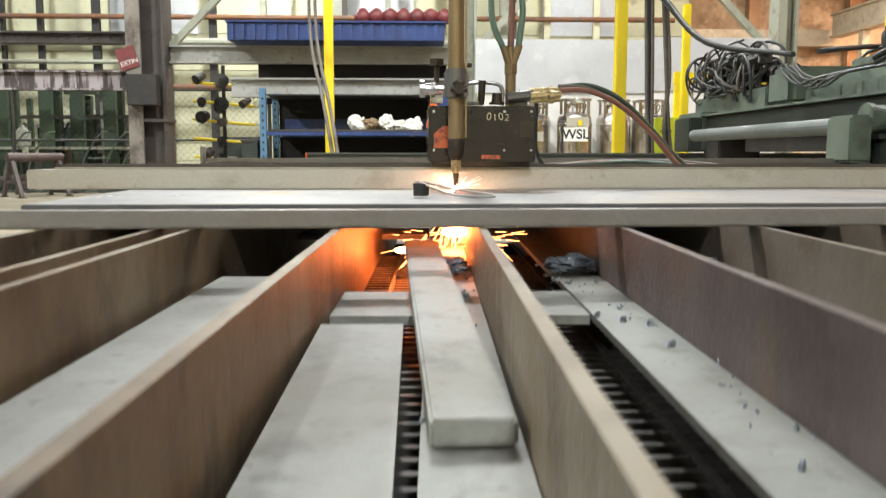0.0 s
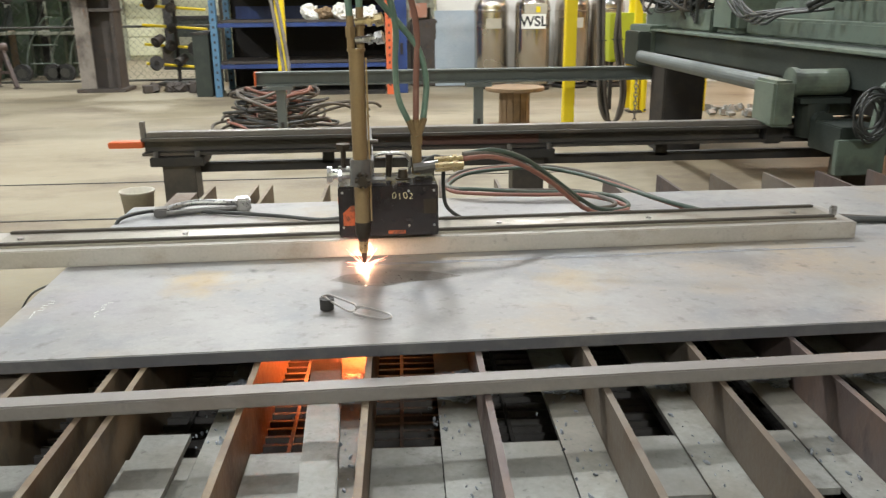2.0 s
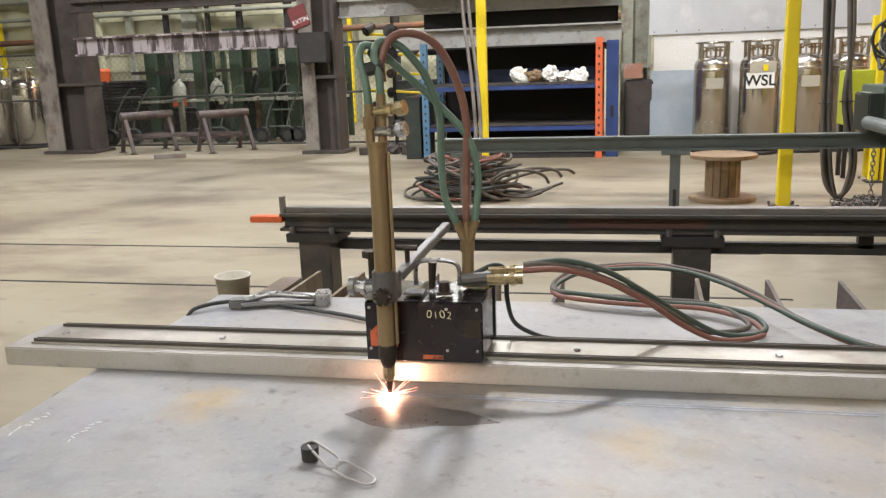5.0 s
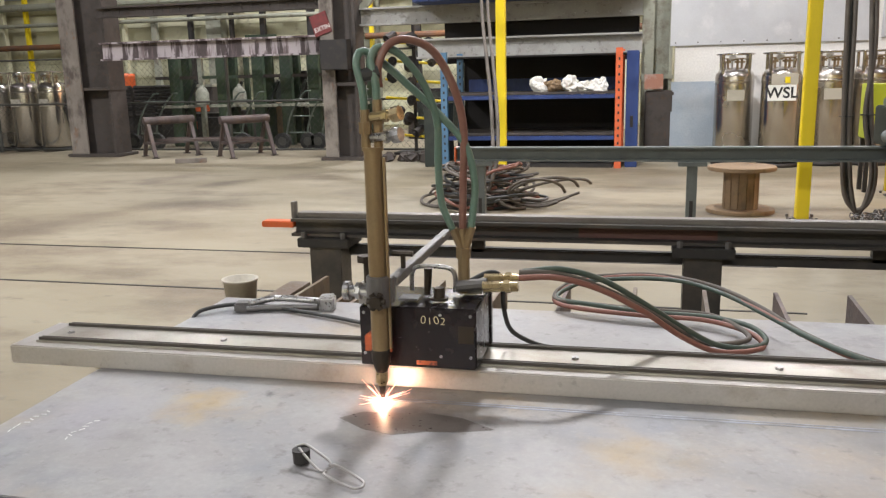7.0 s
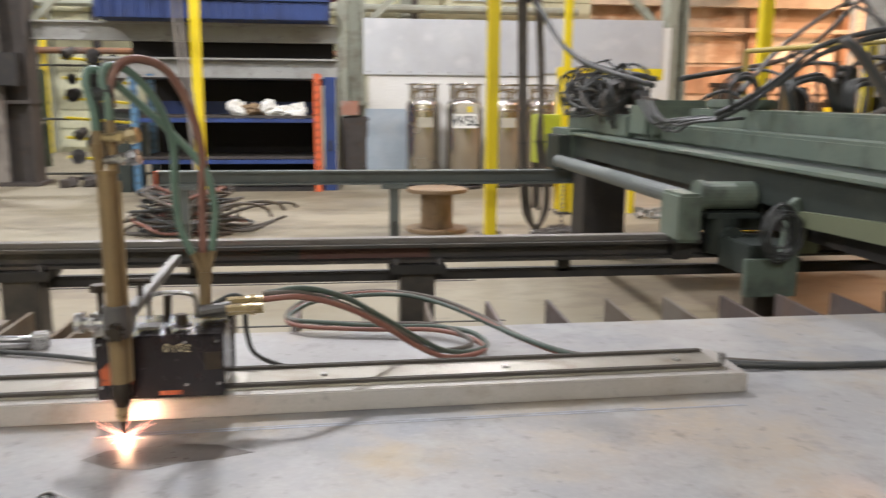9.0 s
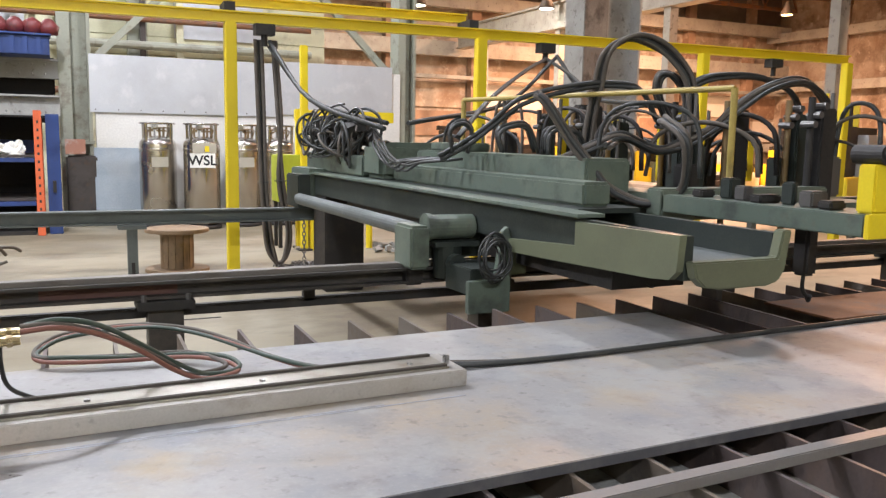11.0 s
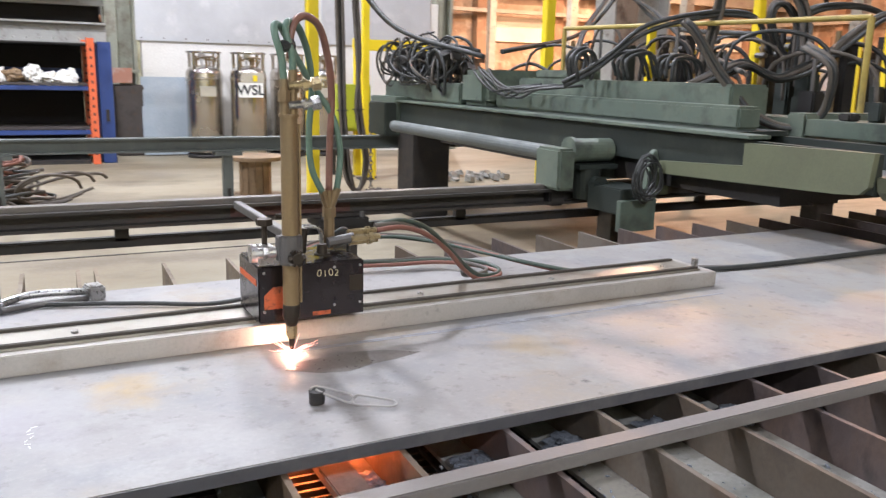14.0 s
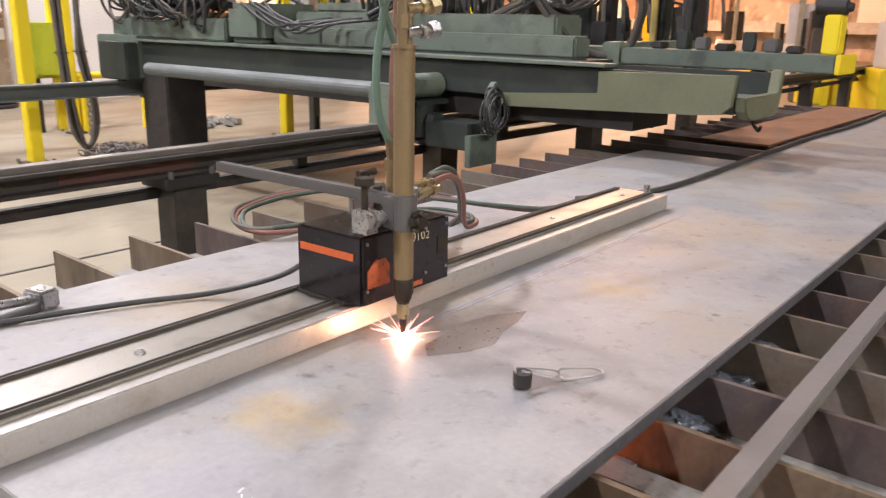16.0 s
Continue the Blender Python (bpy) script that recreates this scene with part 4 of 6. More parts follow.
def posts():
    def post(x, y, top, w=0.105):
        p = thing("yellow_post", "bright yellow painted square steel post", "post", (x, y, FLOOR), "yellow posts")
        part("shaft", one_box(-w / 2, w / 2, -w / 2, w / 2, 0.02, top - FLOOR, w=0.008), "yellow", p)
        part("base_plate", one_box(-w, w, -w, w, 0, 0.02, w=0.004), "column", p)
        for sx in (-1, 1):
            for sy in (-1, 1):
                bm = B()
                rod(bm, (sx * 0.1, sy * 0.1, 0.02), (sx * 0.1, sy * 0.1, 0.045), 0.014, n=6)
                part("anchor_bolt", bm, "chain", p)
    post(-1.0, 10.2, 3.6)
    post(1.94, 8.1, 2.5)
    post(4.42, 7.9, 2.5)
    post(7.2, 7.72, 2.5)
    post(9.4, 7.6, 2.5)
    post(3.05, 9.6, 2.5, 0.08)
    a = math.degrees(math.atan2(-0.3, 5.2))
    for z, h, x0, x1, dy in ((2.5, 0.10, -3.2, 9.5, 0), (2.68, 0.09, -3.2, 4.4, 0.25)):
        g = thing("yellow_beam", "bright yellow painted overhead channel rail", "overhead rail", (1.95, 8.1 + dy, z), "yellow overhead rails", yaw=a)
        bm = B()
        ibeam(bm, "x", x0 - 1.95, x1 - 1.95, 0, 0, h, 0.09)
        part("rail", bm, "yellow", g)
        if dy:
            for x in (0, 2.42):
                part("hanger", one_box(x - 0.05, x + 0.05, -0.29, 0.03, -0.08, 0.0), "dark", g)
    for x, y in ((2.25, 8.08), (5.2, 7.91), (8.3, 7.73)):
        bm = B()
        box(bm, x - 0.09, x + 0.09, y - 0.06, y + 0.06, 2.40, 2.50)
        rod(bm, (x, y, 2.40), (x, y, 2.30), 0.03)
        solid("cable_trolley", bm, "dark", "dark cable trolley hung on the yellow overhead rail", "trolley", "cable trolleys")
    g = thing("lime_locker", "small lime yellow steel locker on thin legs behind the cables", "locker", (3.0, 9.85, FLOOR))
    part("body", one_box(-0.2, 0.22, 0, 0.3, 0.55, 1.1, w=0.01), "lime", g)
    for x in (-0.16, 0.18):
        for y in (0.04, 0.26):
            part("leg", one_box(x - 0.02, x + 0.02, y - 0.02, y + 0.02, 0, 0.55), "dark", g)
    d = part("door", one_box(-0.18, 0.20, -0.018, -0.001, 0.58, 1.07, w=0.004), "lime", g)
    part("handle", one_box(0.12, 0.15, -0.035, -0.018, 0.75, 0.87), "dark", d)
    g = thing("yellow_barrier", "yellow painted barrier arm on a post", "barrier", (3.1, 10.0, FLOOR))
    part("post", one_box(-0.04, 0.04, -0.04, 0.04, 0, 1.64, w=0.006), "yellow", g)
    part("arm", one_box(-0.05, 1.2, -0.039, 0.039, 1.50, 1.63, w=0.006), "yellow", g)
    g = thing("yellow_gate", "low yellow tube gate with hanging chains", "gate", (3.5, 9.6, FLOOR))
    for x in (-0.35, 0.35):
        bm = B()
        rod(bm, (x, 0, 0), (x, 0, 0.62), 0.04)
        part("gate_post", bm, "yellow", g)
    for z in (0.58,):
        bm = B()
        rod(bm, (-0.5, 0, z), (0.5, 0, z), 0.035)
        part("gate_bar", bm, "yellow", g)


# ---- rails and cutting machine ----
def rails():
    r = thing("machine_rail", "heavy dark steel running rail on short legs with worn bright top", "rail")
    bm = B()
    ibeam(bm, "x", -1.03, 14, 4.37, 0.71, 0.795, 0.14, 0.014, 0.02)
    part("rail_beam", bm, "rail", r)
    part("rail_head", one_box(-1.01, 14, 4.335, 4.405, 0.795, 0.82, w=0.004), "railtop", r)
    part("end_stop", one_box(-1.035, -1.015, 4.32, 4.36, 0.795, 0.875, w=0.003), "railtop", r)
    part("orange_end", one_box(-1.20, -1.03, 4.33, 4.40, 0.745, 0.775, w=0.004), "orange", r, "orange painted tongue")
    part("primer_patch", one_box(0.35, 0.95, 4.3555, 4.359, 0.726, 0.780), "boxgrime", r, "worn red primer on the web")
    part("lower_tube", one_box(-0.9, 14, 4.42, 4.47, 0.60, 0.65, w=0.006), "dark", r)
    for k in range(8):
        x = -0.86 + 1.75 * k
        leg = part("leg", one_box(x - 0.08, x + 0.08, 4.30, 4.44, FLOOR, 0.66, w=0.004), "rail", r)
        part("clamp_plate", one_box(x - 0.13, x + 0.13, 4.27, 4.47, 0.66, 0.705, w=0.004), "dark", leg)
        for s in (-0.1, 0.1):
            for y in (4.285, 4.455):
                bm = B()
                rod(bm, (x + s, y, 0.705), (x + s, y, 0.735), 0.014, n=6)
                part("bolt", bm, "chain", leg)
        part("tube_bracket", one_box(x + 0.7, x + 0.76, 4.42, 4.46, 0.63, 0.71), "dark", r)
    g = thing("green_rail", "grey-green steel rear running rail on slotted posts", "rail")
    bm = B()
    ibeam(bm, "x", -0.92, 14, 7.5, 0.735, 0.85, 0.12, 0.014, 0.012)
    part("rail_beam", bm, "railgreen", g)
    part("red_end", one_box(-0.935, -0.921, 7.44, 7.56, 0.735, 0.85), "orange", g)
    for k in range(7):
        x = -0.72 + 1.72 * k
        p = part("post", one_box(x - 0.04, x + 0.04, 7.46, 7.54, FLOOR, 0.70, w=0.004), "railgreen", g)
        part("top_plate", one_box(x - 0.11, x + 0.11, 7.42, 7.58, 0.70, 0.733), "railgreen", p)
        part("slot", one_box(x - 0.014, x + 0.014, 7.455, 7.4595, 0.25, 0.42), "dark", p)


def gantry():
    g = thing("cutting_gantry", "dusty green gas cutting gantry with boxes, drive truck and cables", "cutting machine")
    # main bridge, its recess shade put into the near-black green
    prism_bm = B()
    prism(prism_bm, [(2.50, 0.985), (2.97, 0.985), (2.97, 1.15), (2.93, 1.15), (2.93, 1.03), (2.54, 1.03), (2.54, 1.15), (2.50, 1.15)], "y", 2.60, 7.9)
    part("bridge", prism_bm, "darkgreen", g)
    bm = B()
    prism(bm, [(3.25, 1.14), (3.25, 1.035), (3.82, 1.0), (3.82, 0.935), (3.38, 0.95), (2.74, 0.975), (2.64, 0.985), (2.60, 1.02), (2.588, 1.155)], "x", 2.465, 2.497)
    part("end_cheek", bm, "olive", g, "olive painted end cheek")
    part("bridge_lip", one_box(2.455, 2.60, 3.22, 7.6, 1.158, 1.175, w=0.003), "green", g)
    part("deck_plate", one_box(2.601, 2.97, 3.45, 7.9, 1.151, 1.175), "darkgreen", g)
    part("end_tray", one_box(2.545, 2.925, 2.602, 3.3, 1.031, 1.045), "railgreen", g)
    bm = B()
    prism(bm, [(2.498, 1.06), (2.515, 1.0), (2.555, 0.965), (2.62, 0.955), (2.86, 0.955), (2.92, 0.97), (2.95, 1.01), (2.975, 1.165), (2.93, 1.165), (2.91, 1.06)], "y", 2.545, 2.598)
    soften(bm, 0.006)
    part("end_cap", bm, "olive", g, "olive brown rounded trough end")
    hook = part("hook_block", one_box(3.31, 3.38, 2.76, 2.84, 0.93, 1.146, w=0.012), "dark", g)
    hose("hook", [(3.345, 2.80, 0.935), (3.345, 2.80, 0.87), (3.355, 2.785, 0.84), (3.345, 2.765, 0.825), (3.335, 2.75, 0.85)], 0.009, "dark", hook, n=8, steps=4)
    for k in range(5):
        hose("loose_wire", [(2.75 + 0.05 * k, 3.15 + 0.06 * k, 0.975), (2.72 + 0.05 * k, 3.12 + 0.05 * k, 0.90 - 0.02 * (k % 2)), (2.78 + 0.04 * k, 3.10 + 0.07 * k, 0.86 + 0.015 * k), (2.83 + 0.04 * k, 3.2 + 0.05 * k, 0.92), (2.80 + 0.05 * k, 3.25 + 0.05 * k, 0.975)], 0.005, "cable", g, n=6, steps=4)
    part("front_box", one_box(2.695, 2.855, 3.525, 5.95, 1.176, 1.293, w=0.014), "green", g, "dusty light green cover box")
    part("rear_box", one_box(2.86, 3.14, 3.75, 5.9, 1.18, 1.40, w=0.014), "green", g)
    part("saddle_block", one_box(2.60, 3.16, 5.96, 6.35, 1.18, 1.45, w=0.04), "green", g)
    part("step_block", one_box(2.88, 3.1, 5.2, 5.7, 1.401, 1.46, w=0.01), "green", g)
    part("far_box", one_box(2.6, 3.2, 6.36, 7.9, 1.18, 1.34, w=0.012), "green", g)
    part("end_block", one_box(2.45, 2.62, 7.3, 7.9, 0.87, 1.2, w=0.01), "green", g)
    # drive pipe and truck on the rail
    bm = B()
    rod(bm, (2.21, 4.4, 0.985), (2.21, 6.75, 0.985), 0.045, n=18)
    part("drive_pipe", bm, "railgreen", g)
    t = part("truck_housing", one_box(2.10, 2.21, 4.2, 4.44, 0.80, 1.03, w=0.014), "green", g)
    bm = B()
    rod(bm, (2.21, 4.28, 1.015), (2.49, 4.28, 1.015), 0.066, n=24)
    rod(bm, (2.49, 4.28, 1.015), (2.53, 4.28, 1.015), 0.055, 0.03, 20)
    rod(bm, (2.211, 4.28, 1.015), (2.24, 4.28, 1.015), 0.075, n=24)
    part("motor", bm, "green", g)
    bm = B()
    rod(bm, (2.345, 4.28, 0.915), (2.345, 4.28, 0.74), 0.085, 0.07, 18)
    box(bm, 2.24, 2.50, 4.2, 4.38, 0.915, 0.94)
    rod(bm, (2.345, 4.19, 0.83), (2.345, 4.14, 0.83), 0.05, n=16)
    part("gearbox", bm, "darkgreen", g)
    bm = B()
    prism(bm, [(2.27, 0.62), (2.505, 0.62), (2.505, 1.0), (2.485, 1.055), (2.455, 1.03), (2.425, 0.82), (2.40, 0.785), (2.27, 0.785)], "y", 3.86, 3.90)
    soften(bm, 0.004)
    part("bracket_plate", bm, "green", g)
    part("bracket_back", one_box(2.30, 2.52, 3.901, 4.2, 0.70, 0.84, w=0.006), "darkgreen", g)
    part("wheel_guard", one_box(2.12, 2.22, 4.30, 4.44, 0.70, 0.80, w=0.01), "dark", t)
    part("truck_frame", one_box(2.24, 3.1, 4.3, 4.48, 0.84, 0.98, w=0.008), "darkgreen", g)
    part("hanger_plate", one_box(2.49, 2.625, 3.905, 3.935, 0.80, 0.99, w=0.006), "olive", g)
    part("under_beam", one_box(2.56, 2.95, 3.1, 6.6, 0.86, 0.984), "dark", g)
    wind = random.Random(4)
    for k in range(9):
        cx, cz, ru, rv, a0 = 2.36 + 0.03 * wind.random(), 0.88 + 0.05 * wind.random(), 0.05 + 0.03 * wind.random(), 0.08 + 0.04 * wind.random(), 6.28 * wind.random()
        hose("motor_cable", [(cx + ru * math.cos(a0 + 0.8 * j) * (0.85 + 0.3 * wind.random()), 3.83 - 0.008 * k + 0.01 * wind.random(), cz + rv * math.sin(a0 + 0.8 * j)) for j in range(9)], 0.0055, "cable", g, n=6, steps=4)
    # rear truck on the green rail
    part("rear_truck", one_box(2.35, 3.1, 7.3, 7.7, 0.86, 1.15, w=0.01), "darkgreen", g)
    part("rear_column", one_box(2.5, 2.85, 7.0, 7.35, FLOOR, 0.98, w=0.01), "dark", g)
    # second bridge, further along
    bm = B()
    prism(bm, [(3.15, 1.147), (3.43, 1.147), (3.43, 1.232), (3.15, 1.232)], "y", 2.38, 7.6)
    soften(bm, 0.005)
    part("second_bridge", bm, "green", g)
    bm = B()
    prism(bm, [(4.3, 1.03), (4.75, 1.03), (4.75, 1.17), (4.3, 1.17)], "y", 3.5, 7.9)
    part("third_bridge", bm, "green", g)
    part("yellow_end", one_box(3.148, 3.432, 2.355, 2.379, 1.143, 1.236, w=0.004), "yellow", g, "yellow painted beam end")
    stand = part("motor_stand", one_box(3.21, 3.31, 2.39, 2.47, 1.233, 1.42, w=0.008), "yellow", g, "yellow motor stand")
    bm = B()
    rod(bm, (3.26, 2.52, 1.455), (3.26, 2.385, 1.455), 0.038, n=20)
    rod(bm, (3.26, 2.385, 1.455), (3.26, 2.36, 1.455), 0.025, 0.02, 16)
    part("motor", bm, "dark", stand)
    for k in range(7):
        part("fitting_block", one_box(3.19 + 0.03 * (k % 3), 3.28 + 0.04 * (k % 2), 2.56 + 0.12 * k, 2.63 + 0.12 * k, 1.233, 1.27 + 0.03 * (k % 3), w=0.008), ("dark", "chain", "darkgreen")[k % 3], g)
    part("link_bar", one_box(3.14, 4.3, 3.5, 3.62, 1.10, 1.26, w=0.01), "green", g)
    part("link_bar", one_box(3.14, 4.3, 5.2, 5.32, 1.2, 1.32, w=0.01), "darkgreen", g)
    # torch heads and mast clutter along the bridges
    rng = random.Random(11)
    for i in range(12):
        y = 3.6 + 0.33 * i
        x = 4.15 + 0.4 * rng.random()
        h = part("torch_head", one_box(x - 0.06, x + 0.06, y - 0.05, y + 0.05, 1.171, 1.55 + 0.25 * rng.random(), w=0.01), ("dark", "darkgreen", "dark", "yellow")[i % 4], g)
        bm = B()
        rod(bm, (x - 0.09, y, 0.78), (x - 0.09, y, 1.75), 0.02)
        part("torch_tube", bm, "brass" if i % 3 else "dark", h)
        bm = B()
        for k in range(3):
            rod(bm, (x - 0.12 + 0.04 * k, y - 0.06, 1.6 + 0.05 * k), (x - 0.12 + 0.04 * k, y + 0.03, 1.6 + 0.05 * k), 0.02, n=8)
        part("valve_rack", bm, "chain", h)
    # fittings heap where the hoses gather
    for i in range(46):
        a, q = rng.random() * 6.28, rng.random()
        bm = B()
        bmesh.ops.create_cube(bm, size=0.04 + 0.06 * rng.random(), matrix=pose(2.72 + 0.2 * q * math.cos(a), 7.1 + 0.6 * q * math.sin(a), 1.42 + 0.16 * rng.random(), 90 * rng.random(), 90 * rng.random(), 90 * rng.random()))
        part("valve_block", bm, "dark", g)
    for i in range(64):
        a0 = rng.random() * 6.28
        r0 = 0.07 + 0.13 * rng.random()
        cx, cy, cz = 2.52 + 0.25 * rng.random(), 6.6 + 1.1 * rng.random(), 1.40 + 0.16 * rng.random()
        u = Vector((rng.gauss(0, 0.5), rng.gauss(0, 1), rng.gauss(0, 0.7))).normalized()
        v = u.cross(Vector((rng.gauss(0, 1), rng.gauss(0, 0.6), rng.gauss(0, 0.4)))).normalized()
        pts = []
        for k in range(9):
            a = a0 + 0.8 * k
            w = 0.9 + 0.25 * rng.random()
            pts.append(Vector((cx, cy, cz)) + (u * math.cos(a) + v * math.sin(a)) * r0 * w + Vector((0, 0.012 * k, 0)))
        hose("cable_loop", pts, 0.008 + 0.005 * rng.random(), ("cable", "cable", "cable", "cable_brown")[i % 4], g, n=6, steps=4)
    for i in range(6):
        w = 0.3 * rng.random()
        hose("draped_hose", [(2.8, 6.4 - w, 1.42), (2.62, 6.2 - w, 1.47 - 0.02 * rng.random()), (2.58, 6.0 - w, 1.36 + 0.05 * rng.random()), (2.57, 5.8 - 1.4 * w, 1.25 + 0.08 * rng.random()), (2.585, 5.6 - 1.6 * w, 1.33), (2.75, 5.45 - 2 * w, 1.36)], 0.010, "cable", g, n=6, steps=4)

    def bundle(name, pts, count, r, mat, spread=0.03):
        for k in range(count):
            d = Vector((spread * (rng.random() - 0.5) * 2, spread * (rng.random() - 0.5) * 4, spread * (rng.random() - 0.5) * 2))
            hose(name, [Vector(p) + d * (0.4 + 0.6 * rng.random()) for p in pts], r, mat if k % 3 else "cable", g, n=7, steps=5)

    bundle("long_arc", [(2.60, 4.95, 1.36), (2.73, 4.84, 1.46), (2.87, 4.79, 1.57), (3.00, 4.73, 1.69), (3.16, 4.67, 1.76), (3.34, 4.61, 1.80), (3.55, 4.56, 1.83), (3.75, 4.50, 1.80), (3.9, 4.5, 1.6)], 2, 0.015, "cable")
    bundle("hose_arc", [(3.45, 4.60, 1.40), (3.46, 4.58, 1.6), (3.48, 4.56, 1.79), (3.51, 4.51, 2.01), (3.64, 4.47, 2.11), (3.79, 4.43, 2.10), (3.93, 4.39, 2.01), (4.03, 4.34, 1.86), (4.03, 4.30, 1.6), (4.02, 4.3, 1.4)], 5, 0.015, "cable_brown")
    bundle("sag_hose", [(3.1, 4.4, 1.36), (3.32, 4.30, 1.47), (3.47, 4.27, 1.52), (3.62, 4.24, 1.46), (3.73, 4.21, 1.44), (3.89, 4.19, 1.49), (4.07, 4.16, 1.58), (4.20, 4.13, 1.70), (4.45, 4.10, 1.84), (4.75, 4.1, 1.88), (5.1, 4.2, 1.7), (5.2, 4.3, 1.4)], 5, 0.014, "cable_brown")
    bundle("hose_arc", [(4.16, 4.50, 1.35), (4.16, 4.50, 1.51), (4.00, 4.49, 1.66), (3.89, 4.47, 1.81), (3.89, 4.46, 1.91), (3.96, 4.44, 1.93), (4.04, 4.43, 1.87), (4.09, 4.41, 1.76), (4.07, 4.40, 1.50)], 4, 0.014, "cable_brown")
    bundle("hose_arc", [(4.16, 4.50, 1.45), (4.16, 4.50, 1.61), (4.12, 4.45, 1.82), (4.19, 4.40, 1.90), (4.33, 4.35, 1.93), (4.6, 4.30, 1.92), (4.9, 4.3, 1.8), (5.0, 4.3, 1.5)], 4, 0.014, "cable")
    bundle("low_loop", [(2.68, 3.95, 1.72), (2.72, 3.90, 1.66), (2.83, 3.84, 1.48), (2.90, 3.79, 1.37), (2.95, 3.73, 1.28), (3.00, 3.68, 1.22), (3.10, 3.62, 1.18), (3.18, 3.57, 1.19), (3.25, 3.51, 1.24), (3.25, 3.46, 1.33), (3.2, 3.42, 1.5), (3.2, 3.6, 1.6)], 5, 0.014, "cable_brown", 0.022)
    for p in ([(3.11, 4.60, 1.40), (3.12, 4.60, 1.52), (3.21, 4.60, 1.55), (3.33, 4.60, 1.52), (3.38, 4.60, 1.40)], [(2.62, 4.90, 1.40), (2.60, 4.90, 1.53), (2.69, 4.90, 1.58), (2.75, 4.90, 1.52), (2.72, 4.90, 1.40)], [(2.86, 4.70, 1.41), (2.83, 4.70, 1.52), (2.95, 4.70, 1.57), (3.04, 4.70, 1.55), (3.1, 4.70, 1.41)]):
        for k in range(4):
            hose("short_arc", [Vector(q) + Vector((0.06 * k, 0.12 * k - 0.1, 0.02 * (k % 2))) for q in p], 0.013, "cable", g, n=6, steps=4)
    # scatter of smaller loops among the torch heads
    for i in range(26):
        x, y = 3.25 + 1.9 * rng.random(), 3.9 + 3.2 * rng.random()
        s, top = 0.1 + 0.22 * rng.random(), 1.5 + 0.3 * rng.random()
        hose("small_loop", [(x, y + s, 1.28), (x + 0.03, y + 0.8 * s, top - 0.08), (x + 0.02 + s * 0.5, y, top), (x + s, y - 0.8 * s, top - 0.1), (x + s, y - s, 1.3)], 0.010 + 0.006 * rng.random(), ("cable", "cable", "cable_brown", "dark")[i % 4], g, n=6, steps=4)
    for i in range(16):
        x, y = 3.3 + 1.7 * rng.random(), 3.8 + 3.0 * rng.random()
        h = part("valve_body", one_box(x - 0.05, x + 0.05, y - 0.06, y + 0.06, 1.18, 1.32 + 0.2 * rng.random(), w=0.012), rng.choice(("dark", "darkgreen", "dark", "chain")), g)
        bm = B()
        rod(bm, (x, y, 1.3), (x, y, 1.56 + 0.25 * rng.random()), 0.012, n=8)
        part("stem", bm, "chain", h)
    for i in range(5):
        x, y = 4.0 + 1.4 * rng.random(), 5.0 + 1.5 * rng.random()
        part("yellow_guard", one_box(x, x + 0.07, y, y + 0.05, 1.2, 1.5 + 0.4 * rng.random(), w=0.006), "yellow", g)
    part("carriage_deck", one_box(3.2, 4.3, 3.75, 7.6, 1.08, 1.18, w=0.01), "darkgreen", g)
    # pipe rail over the torch heads
    a, b = Vector((3.20, 5.82, 1.77)), Vector((3.62, 3.55, 1.77))
    bm = B()
    rod(bm, a, b, 0.016, n=10)
    part("pipe_rail", bm, "pipe_yellow", g, "thin dull yellow pipe rail")
    for p in (a, b):
        bm = B()
        rod(bm, (p.x, p.y, 1.17), p, 0.018, n=10)
        part("pipe_post", bm, "pipe_yellow", g)
    # lines from the overhead trolleys
    bundle("trolley_line", [(5.2, 7.9, 2.34), (4.30, 6.80, 2.10), (3.52, 6.00, 1.80), (2.85, 5.20, 1.50)], 2, 0.013, "cable", 0.02)
    bundle("trolley_line", [(5.2, 7.9, 2.34), (4.85, 6.82, 2.05), (4.56, 6.04, 1.75), (4.11, 5.26, 1.6), (3.58, 4.48, 1.5), (3.1, 3.90, 1.45)], 2, 0.014, "cable_brown", 0.02)


